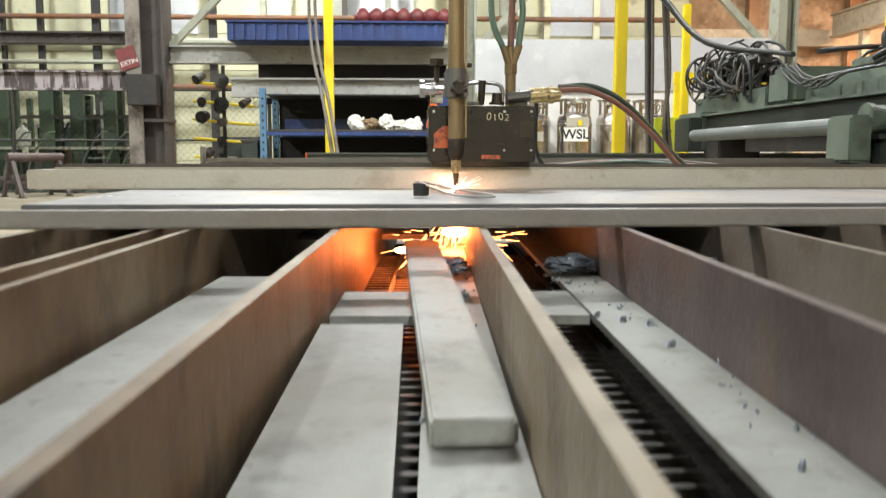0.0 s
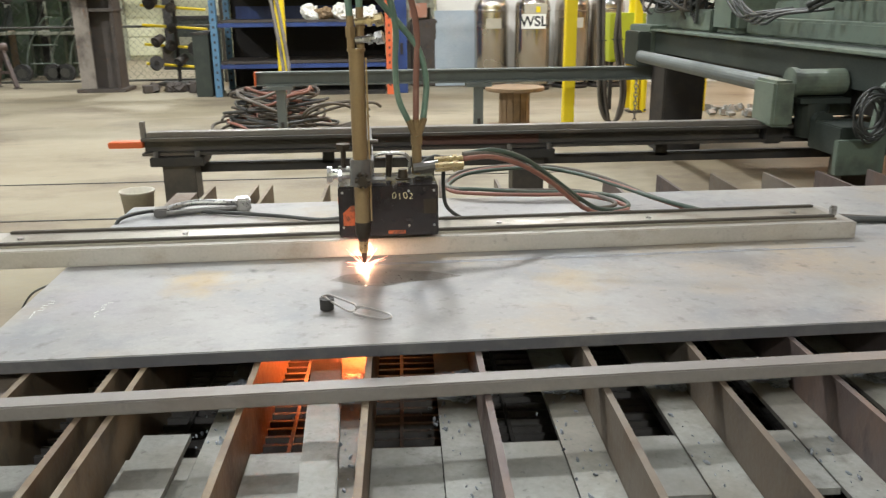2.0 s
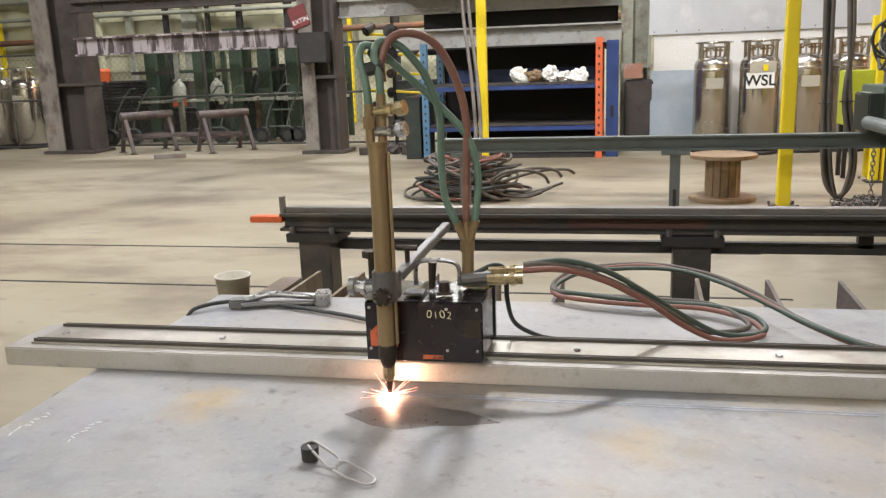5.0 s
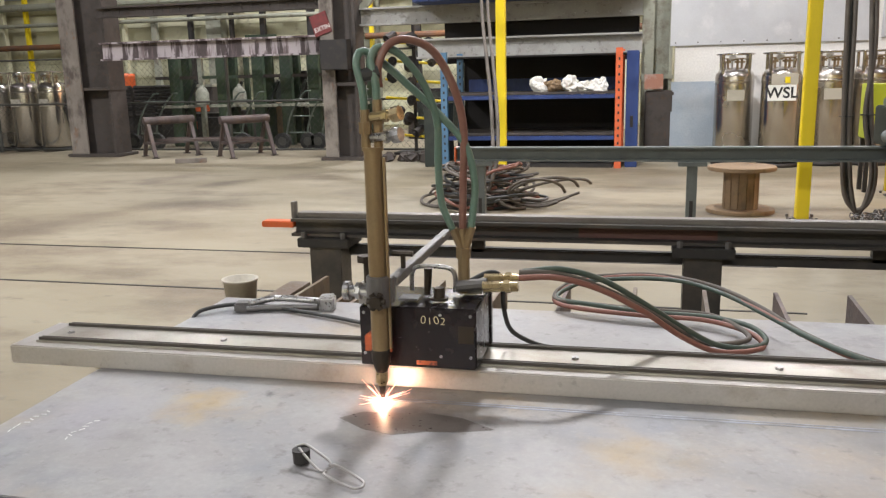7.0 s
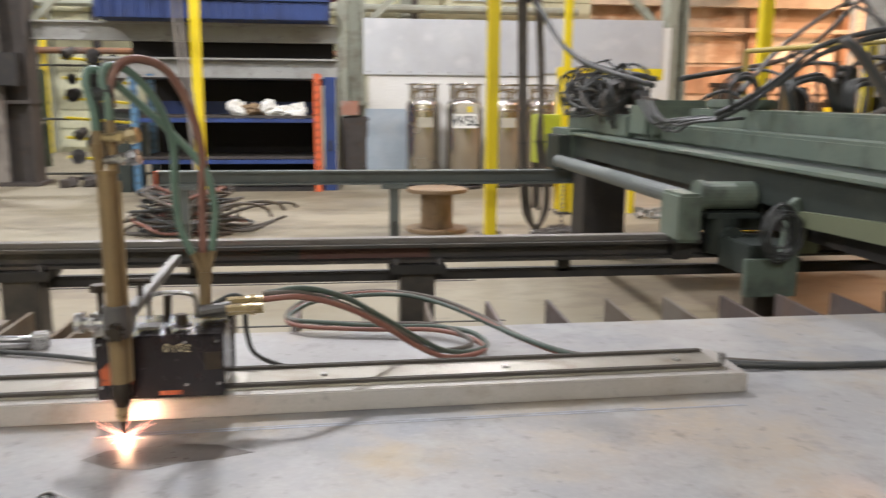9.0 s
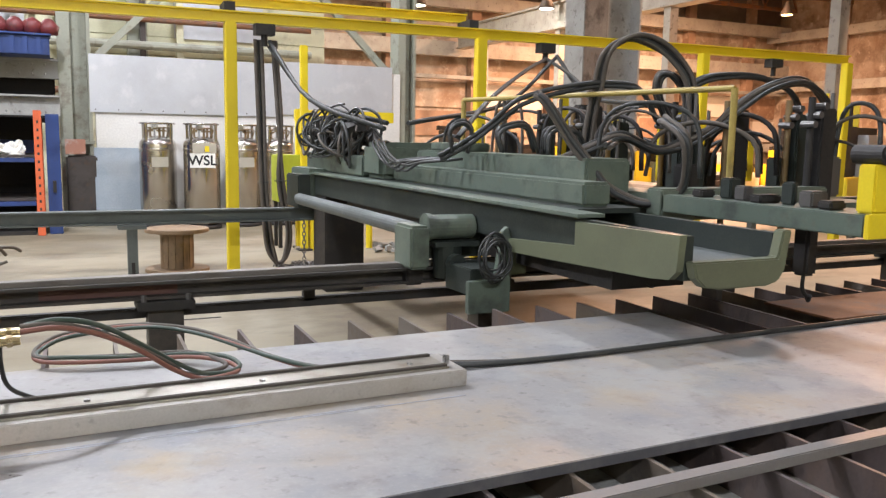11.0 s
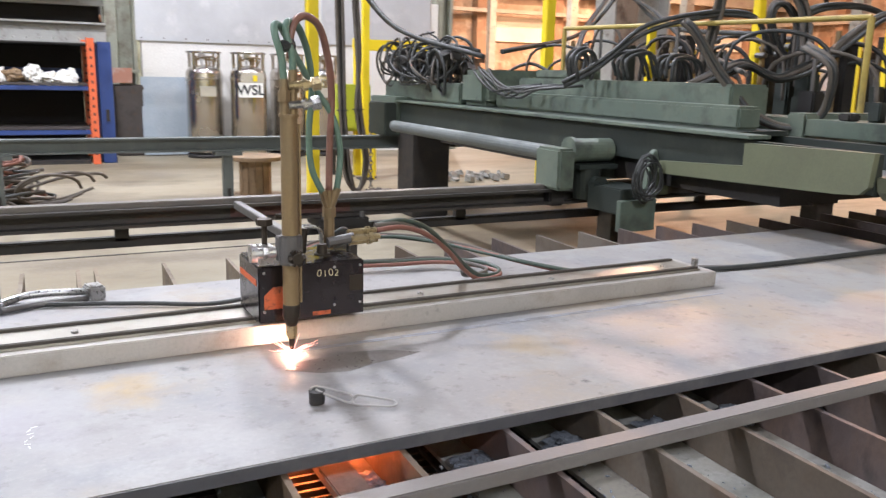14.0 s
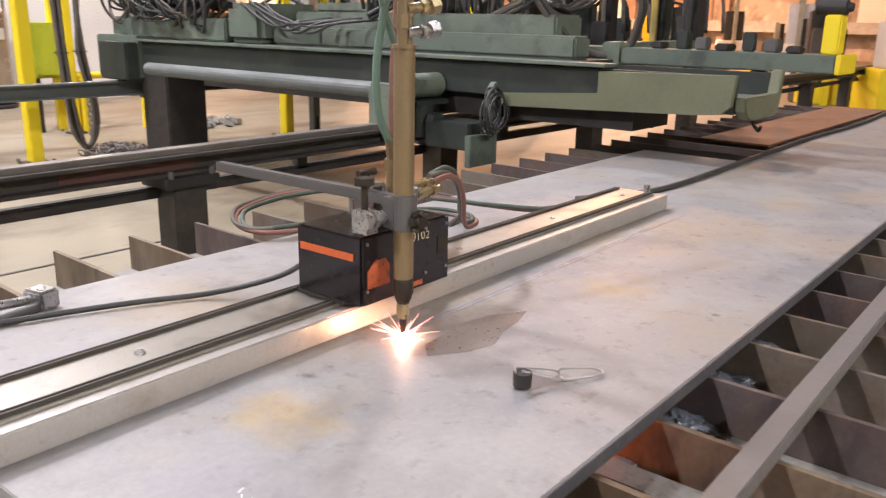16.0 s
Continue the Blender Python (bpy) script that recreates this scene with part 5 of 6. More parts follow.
def overhead_cables():
    d = thing("festoon_cable", "grey rubber cables hung in loops from the yellow overhead rail", "cable")
    for k in range(3):
        u, w = 0.028 * k, 0.02 * (k % 2)
        hose("cable_run", [(2.17 + u, 8.1 + w, 2.36), (2.18 + u, 8.07 + w, 1.75), (2.20 + 0.8 * u, 8.05 + w, 1.05), (2.23 + u, 8.05 + w, 0.55), (2.27 + u, 8.05 + w, 0.36 - 0.5 * u), (2.36, 8.05 + w, 0.27 - 0.5 * u), (2.45 - 0.6 * u, 8.05 + w, 0.36 - 0.5 * u), (2.475 - 0.5 * u, 8.05 + w, 0.6), (2.41 - 0.8 * u, 8.06 + w, 1.05), (2.37 + 0.5 * u, 8.06 + w, 1.6), (2.33 + 0.5 * u, 8.1 + w, 2.36)], 0.019, ("cable_brown", "cable", "cable_brown")[k], d)
    part("tape_wrap", one_box(2.17, 2.28, 8.03, 8.10, 1.02, 1.07, w=0.02), "cable", d)
    part("tape_wrap", one_box(2.33, 2.44, 8.03, 8.10, 1.03, 1.08, w=0.02), "cable", d)
    for a, b in (((2.3, 8.1, 2.35), (2.72, 6.2, 1.55)), ((5.2, 7.68, 2.35), (3.0, 6.4, 1.6)), ((5.2, 7.68, 2.35), (4.3, 5.0, 1.75)), ((2.3, 8.1, 2.3), (2.9, 6.6, 1.6))):
        mid = (0.6 * a[0] + 0.4 * b[0], 0.6 * a[1] + 0.4 * b[1], 0.5 * (a[2] + b[2]) - 0.15)
        hose("cable_run", [a, mid, b], 0.02, "cable", d)
    bm = B()
    rng = random.Random(3)
    for i in range(90):
        a, q = rng.random() * 6.28, rng.random() ** 0.5
        m = pose(2.62 + 0.32 * q * math.cos(a), 8.0 + 0.3 * q * math.sin(a), FLOOR + 0.02 + 0.06 * (1 - q) + 0.03 * rng.random(), 180 * rng.random(), 180 * rng.random(), 360 * rng.random())
        v = [m @ Vector((0.035 * math.cos(t), 0.02 * math.sin(t), 0)) for t in [6.283 * k / 6 for k in range(7)]]
        sweep(bm, v, 0.007, 5, 1)
    solid("chain_pile", bm, "chain", "heap of steel lifting chain on the floor", "chain", kind="stuff")
    c = thing("hanging_chain", "steel lifting chain hung from a yellow hook", "chain", (2.85, 8.9, 0))
    for j in range(14):
        z = 0.75 - 0.045 * j
        bm = B()
        v = [Vector((0.018 * math.cos(t) if j % 2 else 0, 0 if j % 2 else 0.018 * math.cos(t), z + 0.03 * math.sin(t))) for t in [6.283 * k / 8 for k in range(9)]]
        sweep(bm, v, 0.006, 5, 1)
        part("link", bm, "chain", c)


def floor_things():
    s = thing("cable_spool", "empty wooden cable spool standing on the concrete floor", "spool", (1.49, 8.55, FLOOR))
    for z, n in ((0.0, "lower_flange"), (0.385, "upper_flange")):
        bm = B()
        rod(bm, (0, 0, z), (0, 0, z + 0.035), 0.30, n=32)
        soften(bm, 0.006)
        part(n, bm, "wood", s)
    for k in range(14):
        a = 2 * math.pi * k / 14
        part("stave", one_box(-0.032, 0.032, -0.012, 0.012, 0.035, 0.385, w=0.003, m=Matrix.Rotation(a, 4, "Z") @ Matrix.Translation((0, -0.142, 0))), "wood", s)
    # heap of welding cable
    p = thing("cable_heap", "large loose heap of coiled grey-brown welding cable", "cable")
    rng = random.Random(8)
    for i in range(44):
        low = rng.random()
        rx, ry = 0.22 + 0.42 * rng.random() * (1.1 - 0.5 * low), 0.18 + 0.26 * rng.random()
        z = FLOOR + 0.03 + 0.40 * low * low
        cx, cy = -0.92 + 0.34 * (rng.random() - 0.5) * (1.4 - low), 8.55 + 0.3 * rng.random()
        k0, tip = rng.random() * 6.28, 0.10 * rng.random()
        pts = [(cx + (rx + 0.07 * (rng.random() - 0.5)) * math.cos(k0 + 0.6 * k), cy + ry * math.sin(k0 + 0.6 * k), max(FLOOR + 0.017, z + tip * math.sin(k0 + 0.6 * k + i) + 0.05 * (rng.random() - 0.5))) for k in range(6 + i % 6)]
        hose("cable_turn", pts, 0.015, ("cable_brown", "cable", "cable_brown", "supply_red")[i % 4], p, n=6, steps=4)
    for i in range(3):
        r = 0.20 + 0.05 * i
        hose("cable_turn", [(-0.36 + 0.05 * i + r * 1.3 * math.cos(a), 8.4 + 0.1 * i + 0.16 * math.cos(a + 1), FLOOR + 0.02 + (0.75 - 0.15 * i) * r * (1 + math.sin(a + 0.3 * i))) for a in [0.55 * k for k in range(11)]], 0.015, "cable_brown", p, n=6, steps=4)
    for k in range(2):
        hose("rising_cable", [(-0.86 + 0.05 * k, 8.3, 0.35), (-0.8 + 0.05 * k, 8.5, 0.7), (-0.95 + 0.06 * k, 9.2, 1.3), (-1.2 + 0.07 * k, 10.1, 2.2), (-1.22 + 0.07 * k, 10.2, 3.4)], 0.02, "cable_brown", p)
    # pail beside the table
    b = thing("white_pail", "dirty white plastic pail on the table edge", "pail", (-0.76, 3.25, 0.612))
    bm = B()
    lathe(bm, [(0.045, 0), (0.060, 0.15), (0.063, 0.15), (0.063, 0.158), (0.056, 0.158), (0.042, 0.01)], n=24)
    part("pail_body", bm, "bucket", b)
    hose("rim_wire", [(0.063 * math.cos(a), 0.063 * math.sin(a), 0.156) for a in [6.283 * k / 12 for k in range(13)]], 0.003, "bucket", b, n=5, steps=2)
    bm = B()
    for i in range(40):
        a, q = rng.random() * 6.28, rng.random() ** 0.5
        bmesh.ops.create_cube(bm, size=0.1, matrix=pose(4.3 + 0.6 * q * math.cos(a), 9.3 + 0.35 * q * math.sin(a), FLOOR + 0.04, 90 * rng.random(), 20 * rng.random(), 90 * rng.random()) @ Matrix.Diagonal((1, 0.6, 0.3, 1)))
    solid("metal_scrap", bm, "strip", "scatter of flat steel offcuts on the floor", "scrap", kind="stuff")


# ---- cutting table ----
YAW = 1.15      # the work lies slightly askew on the table
SLOPE = 0.0201


def table():
    t = thing("cutting_table", "slatted steel cutting table with worn bars, gratings and ledges", "cutting table")
    slats = [0.115 + 0.229 * k for k in range(-3, 27)] + [-0.40]
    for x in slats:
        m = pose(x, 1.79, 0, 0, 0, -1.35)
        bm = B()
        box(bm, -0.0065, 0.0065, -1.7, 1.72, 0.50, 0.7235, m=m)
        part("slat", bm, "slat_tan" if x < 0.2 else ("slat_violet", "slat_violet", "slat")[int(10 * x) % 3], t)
        if x != -0.40:
            bm = B()
            box(bm, -0.088, -0.008, -1.7, 1.72, 0.612, 0.622, m=m)
            part("ledge_strip", bm, "strip", t)
    for k in range(-3, 26):
        x = 0.115 + 0.229 * k
        m = pose(x, 1.79, 0, 0, 0, -1.35)
        for y0, y1 in ((-0.40, -0.20), (0.75, 0.95)):
            bm = B()
            box(bm, 0.008, 0.139, y0, y1, 0.606, 0.6195, m=m)
            part("cross_plate", bm, "strip", t)
    for k in range(4, 20):
        x = 0.115 + 0.229 * k
        bm = B()
        box(bm, 0.008, 0.139, 1.34, 1.70, 0.60, 0.612, m=pose(x, 1.79, 0, 0, 0, -1.35))
        part("cross_plate", bm, ("rust", "strip", "rust", "slat")[k % 4], t)
    # gratings
    for k in range(-3, 12):
        x = 0.115 + 0.229 * k
        m = pose(x, 1.79, 0, 0, 0, -1.35)
        bm = B()
        for j in range(70):
            y = -1.6 + 0.034 * j
            box(bm, 0.0, 0.23, y, y + 0.009, 0.535, 0.56, m=m)
        for d in (0.06, 0.16):
            box(bm, d, d + 0.008, -1.65, 1.0, 0.561, 0.567, m=m)
        part("grating", bm, "grate", t)
    for y in (0.12, 3.46):
        part("end_beam", one_box(-0.8, 6.4, y - 0.05, y + 0.05, 0.36, 0.498), "slat", t)
    part("side_beam", one_box(-0.68, -0.60, 0.1, 3.5, 0.36, 0.70), "slat", t)
    for x in (-0.6, 1.4, 3.4, 5.4):
        for y in (0.12, 3.46):
            part("leg", one_box(x - 0.06, x + 0.06, y - 0.06, y + 0.06, FLOOR, 0.36), "slat", t)
    # pan and skirts coloured near-black to deepen the shade below the slats
    part("pan", one_box(-0.6, 6.3, 0.2, 3.4, FLOOR + 0.1, FLOOR + 0.13), "pit_shade", t, "slag pan under the gratings, coloured near-black for the shade there")
    part("front_skirt", one_box(-0.6, 6.3, 0.18, 0.2, FLOOR + 0.1, 0.5), "pit_shade", t)
    part("rear_skirt", one_box(-0.6, 6.3, 3.38, 3.4, FLOOR + 0.1, 0.5), "pit_shade", t)
    # loose bars lying in the bays
    bm = B()
    box(bm, -0.033, 0.033, -0.55, 0.55, -0.011, 0.011, m=pose(0.030, 1.405, 0.6455, 0.9, 0, 1.6))
    soften(bm, 0.003)
    solid("loose_flat_bar", bm, "strip", "pale flat steel bar lying on the table ledge", "flat bar")
    bm = B()
    box(bm, -0.05, 0.05, -0.5, 0.5, -0.006, 0.006, m=pose(-0.062, 0.76, 0.629, 0, 0, 0))
    solid("loose_plate_strip", bm, "strip", "pale steel plate strip lying between table bars", "plate strip")
    bm = B()
    box(bm, -0.045, 0.045, -0.6, 0.6, -0.006, 0.006, m=pose(-0.29, 1.05, 0.63, 0, 0, -1.3))
    solid("loose_plate_strip", bm, "strip", "pale steel plate strip lying between table bars", "plate strip")
    # front bar resting across the slats
    bm = B()
    prism(bm, [(-0.022, 0), (0.022, 0), (0.022, 0.004), (0.0215, 0.0285), (-0.0215, 0.0285), (-0.022, 0.004)], "x", -1.4, 5.5)
    soften(bm, 0.003)
    b = solid("front_bar", bm, "frontbar", "long square steel bar laid across the table slats", "steel bar")
    b.matrix_basis = pose(0.3, 1.607, 0.7237, 0, 0, 1.6)
    # slag crumbs
    rng = random.Random(5)
    bm = B()
    spots = [(-0.42, 1.2, 10), (-0.2, 1.1, 12), (0.3, 1.0, 16), (0.53, 1.2, 14), (0.75, 1.1, 12), (0.52, 1.5, 18), (-0.42, 1.72, 24), (-0.2, 1.75, 26), (0.03, 1.74, 40), (0.06, 1.5, 30), (0.27, 1.72, 40), (0.30, 1.35, 18), (0.5, 1.72, 16), (0.75, 1.5, 18), (0.98, 1.45, 20), (1.2, 1.5, 12), (0.06, 1.1, 14), (1.45, 1.6, 12)]
    for x, y, n in spots:
        for i in range(n):
            s = 0.0015 + 0.0045 * rng.random() ** 2
            px, py = x + 0.045 * rng.gauss(0, 0.6), y + 0.09 * rng.gauss(0, 0.8)
            bmesh.ops.create_icosphere(bm, subdivisions=1, radius=s, matrix=pose(px, py, 0.622 + 0.4 * s, 90 * rng.random(), 90 * rng.random(), 90 * rng.random()) @ Matrix.Diagonal((1, 1.5, 0.6, 1)))
    solid("slag_crumbs", bm, "slag", "blue-grey slag crumbs scattered on the table ledges", "slag", kind="stuff")
    for i, (x, y, s) in enumerate(((0.065, 1.83, 0.9), (0.31, 1.815, 1.05), (0.545, 1.82, 1.05), (0.78, 1.815, 0.95), (1.01, 1.81, 0.9), (-0.165, 1.83, 0.85), (-0.39, 1.8, 0.8), (1.24, 1.8, 0.8))):
        bm = B()
        bmesh.ops.create_icosphere(bm, subdivisions=4, radius=0.055 * s)
        for v in bm.verts:
            v.co *= 1 + 0.45 * noise.noise(v.co * 28 + Vector((i, 0, 0))) + 0.28 * noise.noise(v.co * 90) + 0.12 * noise.noise(v.co * 220)
            v.co.z *= 0.32
        bm.transform(Matrix.Translation((x, y, 0.630)))
        solid("slag_lump", bm, "slag", "crusted blue-grey slag lump stuck on a table ledge", "slag", "slag lumps")


def work():
    p = thing("work_plate", "large flat grey steel plate with stains being flame cut", "steel plate", (0, 1.782, 0.73), yaw=YAW)
    part("plate_body", one_box(-0.70, 6.2, 0, 0.755, -0.0062, 0.02, w=0.002), "plate", p)
    part("cut_edge", one_box(-0.70, 6.2, -0.003, -0.0005, -0.006, 0.0185), "plate_edge", p, "dark sheared front edge")
    for y0, y1, x1 in ((0.534, 0.541, 1.5), (0.546, 0.551, 1.25)):
        part("heat_line", one_box(0.09, x1, y0, y1, 0.0203, 0.0208), "heat_blue", p, "blue heat tinted cut line")
    # thin dark wedge on the plate, right of the torch
    bm = B()
    prism(bm, [(0.019, 0.424), (0.059, 0.463), (0.135, 0.471), (0.21, 0.479), (0.281, 0.465), (0.358, 0.418), (0.289, 0.396), (0.22, 0.386), (0.153, 0.361), (0.088, 0.377)], "z", 0.0203, 0.0206)
    part("scorch_stain", bm, "dark_wedge", p, "dark wedge-shaped mark")
    # chalk strokes, unreadable
    rng = random.Random(2)
    for cx, cy, yaw, n in ((-0.655, 0.245, 80, 8), (-0.508, 0.232, 84, 7)):
        bm = B()
        for i in range(n):
            box(bm, -0.006, 0.006, -0.0011, 0.0011, 0.0202, 0.0207, m=Matrix.Translation((cx, cy, 0)) @ Matrix.Rotation(radians(yaw), 4, "Z") @ Matrix.Translation((0.015 * i, 0.004 * (i % 3), 0)) @ Matrix.Rotation(radians(rng.choice((20, 75, 110, -30))), 4, "Z"))
        part("chalk_marks", bm, "chalk", p, "small white chalk strokes")
    r = thing("rear_plate", "grey steel plate lying behind the guide beam", "steel plate", (0, 2.545, 0.73), yaw=0.6)
    part("plate_body", one_box(-0.73, 2.8, 0, 0.565, -0.0062, 0.012, w=0.002), "plate", r)
    l = thing("lying_hose", "dusty brown twin hose lying along the plate", "hose")
    hose("hose_run", [(1.45, 2.72, 0.755), (1.62, 2.62, 0.757), (1.9, 2.575, 0.76), (2.4, 2.58, 0.76), (3.0, 2.60, 0.76), (3.8, 2.62, 0.76), (4.8, 2.60, 0.76), (6.1, 2.66, 0.76)], 0.010, "cable", l)
    hose("hose_run", [(1.45, 2.74, 0.755), (1.62, 2.645, 0.757), (1.9, 2.60, 0.752), (2.4, 2.605, 0.752), (3.0, 2.625, 0.752), (3.8, 2.645, 0.752), (4.8, 2.625, 0.752), (6.1, 2.685, 0.752)], 0.009, "cable_brown", l)
    solid("rusty_plate", one_box(3.5, 6.2, 2.75, 3.15, 0.7237, 0.736, w=0.002), "rust", "rusty brown steel plate on the table slats", "steel plate")
    b = thing("guide_beam", "pale bare steel guide tube carrying the torch track", "guide beam", (0, 2.400, 0.75), yaw=YAW)
    part("tube", one_box(-0.972, 1.535, 0, 0.2, 0.0005, 0.050, w=0.003), "alu", b)
    part("track_plate", one_box(-0.915, 1.49, 0.030, 0.185, 0.0503, 0.056, w=0.0015), "track", b)
    for y, n in ((0.036, 0), (0.158, 1)):
        part("track_rail", one_box(-0.91, 1.485, y, y + 0.0045, 0.056, 0.0635), "track_dark", b)
        part("track_rail", one_box(-0.91, 1.485, y + 0.0135, y + 0.017, 0.056, 0.062), "track_dark", b)
    for k in range(6):
        bm = B()
        rod(bm, (-0.86 + 0.45 * k, 0.10, 0.056), (-0.86 + 0.45 * k, 0.10, 0.061), 0.009, n=6)
        part("screw", bm, "chrome", b)
    part("track_stop", one_box(1.485, 1.50, 0.05, 0.07, 0.056, 0.085, w=0.002), "chrome", b)
    # striker
    s = thing("flint_striker", "wire flint striker with a dark cup lying on the steel plate", "striker", (0.0, 2.0, 0.75), yaw=-27)
    bm = B()
    rod(bm, (0.018, 0, 0.004), (0.018, 0.0, 0.03), 0.016, 0.017, 18)
    part("cup", bm, "dark", s)
    bm = B()
    z = 0.017
    sweep(bm, [(0.004, 0.0, 0.032), (0.012, 0.014, 0.033), (0.03, 0.016, 0.03), (0.08, 0.014, 0.02), (0.092, 0.006, z), (0.104, 0.014, z), (0.165, 0.014, 0.009), (0.180, 0.006, 0.006), (0.180, -0.006, 0.006), (0.165, -0.014, 0.006), (0.10, -0.013, 0.008), (0.092, -0.004, 0.01), (0.08, -0.012, 0.012), (0.03, -0.006, 0.028), (0.016, -0.002, 0.033)], 0.0026, 8, 6)
    part("wire_handle", bm, "bare_wire", s)
    bm = B()
    rod(bm, (0.10, 0.013, z), (0.088, -0.004, 0.01), 0.002, n=6)
    part("cross_wire", bm, "bare_wire", s)
    # clamp tool at the back
    c = thing("locking_clamp", "bright steel locking clamp lying on the table end", "clamp", (-0.46, 3.0, 0.742), yaw=14)
    bm = B()
    sweep(bm, [(-0.13, 0, 0.02), (-0.06, 0.02, 0.03), (0, 0.0, 0.035), (0.07, -0.01, 0.03), (0.13, 0.01, 0.02)], 0.011, 8)
    part("upper_handle", bm, "chrome", c)
    bm = B()
    sweep(bm, [(-0.13, -0.03, 0.012), (-0.05, -0.02, 0.012), (0.02, -0.03, 0.014), (0.10, -0.03, 0.012)], 0.010, 8)
    part("lower_handle", bm, "chain", c)
    part("jaw", one_box(-0.17, -0.12, -0.03, 0.02, 0.0, 0.03, w=0.005), "chain", c)
    part("jaw", one_box(0.10, 0.15, -0.04, 0.02, 0.0, 0.045, w=0.006), "chrome", c)
    # lead lying over the rear plate
    l = thing("power_lead", "black rubber power lead lying over the rear plate", "cable")
    hose("lead", [(-0.78, 2.80, 0.60), (-0.73, 2.86, 0.73), (-0.70, 2.91, 0.758), (-0.6, 2.99, 0.755), (-0.4, 2.95, 0.752), (-0.2, 2.88, 0.752), (-0.05, 2.80, 0.756), (0.05, 2.68, 0.80), (0.09, 2.60, 0.86)], 0.0065, "cable", l)
    l = thing("floor_wire", "thin pale wire hanging off the plate end", "wire")
    hose("wire", [(-0.72, 2.3, 0.735), (-0.78, 2.28, 0.70), (-0.86, 2.32, 0.55), (-0.95, 2.45, 0.3), (-1.0, 2.6, FLOOR + 0.01)], 0.003, "wire", l, n=5)


# ---- torch carriage ----
def carriage():
    c = thing("torch_carriage", "black track cutting carriage with brass torch and red and green hoses", "cutting torch carriage", (0.099, 2.302, 0.75))
    bx0, bx1, by0, by1, bz0, bz1 = -0.064, 0.205, 0.052, 0.235, 0.070, 0.210
    body = part("housing", one_box(bx0, bx1, by0, by1, bz0, bz1, w=0.004), "black", c)
    part("front_panel", one_box(bx0 + 0.002, bx1 - 0.002, by0 - 0.004, by0 - 0.0005, bz0 + 0.002, bz1 - 0.002, w=0.001), "black", body)
    bm = B()
    for x in (bx0 + 0.012, bx1 - 0.012, 0.125):
        for z in (bz0 + 0.03, bz1 - 0.014):
            rod(bm, (x, by0 - 0.004, z), (x, by0 - 0.007, z), 0.0035, n=8)
    part("panel_screws", bm, "chrome", body)
    for k, (digit, tilt) in enumerate((("0", 8), ("1", -4), ("0", -12), ("2", 6))):
        letters("lettering", digit, 0.027 - 0.003 * (k % 2), "paint_ochre", pose(0.086 + 0.015 * k, by0 - 0.0048, bz1 - 0.027 - 0.002 * (k % 2), 90, tilt, 0), body, bold=-0.0004)
    part("badge", one_box(0.165, 0.2, by0 - 0.0052, by0 - 0.0042, bz0 + 0.062, bz0 + 0.102), "torchtip", body, "scuffed brown badge")
    # low strip paints the golden reflection near the panel's bottom
    part("orange_badge", one_box(0.068, 0.115, by0 - 0.0052, by0 - 0.0042, bz0 + 0.008, bz0 + 0.018), "emblem_reflection", body)
    # emblem patch, also painted for the orange reflection at the left
    bm = B()
    prism(bm, [(-0.052, bz0 + 0.035), (0.012, bz0 + 0.035), (0.012, bz0 + 0.075), (0.0, bz0 + 0.09), (-0.03, bz0 + 0.09), (-0.052, bz0 + 0.07)], "y", by0 - 0.0055, by0 - 0.0043)
    part("orange_emblem", bm, "emblem_reflection", body, "worn orange emblem with the fire's reflection painted in")
    part("side_stripe", one_box(bx0 - 0.0015, bx0 - 0.0003, by0 + 0.02, by1 - 0.012, bz1 - 0.05, bz1 - 0.035), "orange", body, "orange side stripe")
    part("skirt", one_box(bx0 + 0.01, bx1 - 0.006, by0 + 0.06, by1 + 0.015, bz0 - 0.012, bz0 - 0.0005), "dark", c)
    part("rear_cover", one_box(bx1 - 0.02, bx1 + 0.004, by1 + 0.0005, by1 + 0.02, bz0, bz1 + 0.01, w=0.002), "black", c)
    for x in (-0.03, 0.18):
        for y in (0.125, 0.255):
            bm = B()
            rod(bm, (x, y - 0.006, 0.071), (x, y + 0.006, 0.071), 0.0028, n=8)
            part("wheel", bm, "chain", c)
    # torch
    t = B()
    rod(t, (0, 0, 0.125), (0, 0, 0.565), 0.0195, n=24)
    rod(t, (0, 0, 0.565), (0, 0, 0.572), 0.023, n=24)
    torch = part("torch_barrel", t, "brass", c, "dull brass torch barrel")
    bm = B()
    lathe(bm, [(0.012, 0.075), (0.016, 0.085), (0.0205, 0.10), (0.0205, 0.126), (0.0198, 0.128)], n=24)
    part("torch_head", bm, "torchtip", torch)
    bm = B()
    rod(bm, (0, 0, 0.050), (0, 0, 0.076), 0.0135, n=6)
    rod(bm, (0, 0, 0.044), (0, 0, 0.050), 0.010, n=16)
    part("tip_nut", bm, "brass_bright", torch)
    bm = B()
    rod(bm, (0, 0, 0.012), (0, 0, 0.045), 0.005, 0.008, 14)
    part("cutting_tip", bm, "torchtip", torch)
    bm = B()
    box(bm, 0.021, 0.026, -0.004, 0.004, 0.13, 0.55)
    part("gear_rack", bm, "brass", torch)
    for x, y, z in ((-0.012, -0.006, 0.65), (0.012, 0.004, 0.67)):
        bm = B()
        rod(bm, (x, y, 0.572), (x, y, z), 0.010, n=10)
        rod(bm, (x, y, z - 0.05), (x, y, z - 0.025), 0.014, n=6)
        part("gas_inlet", bm, "brass", torch)
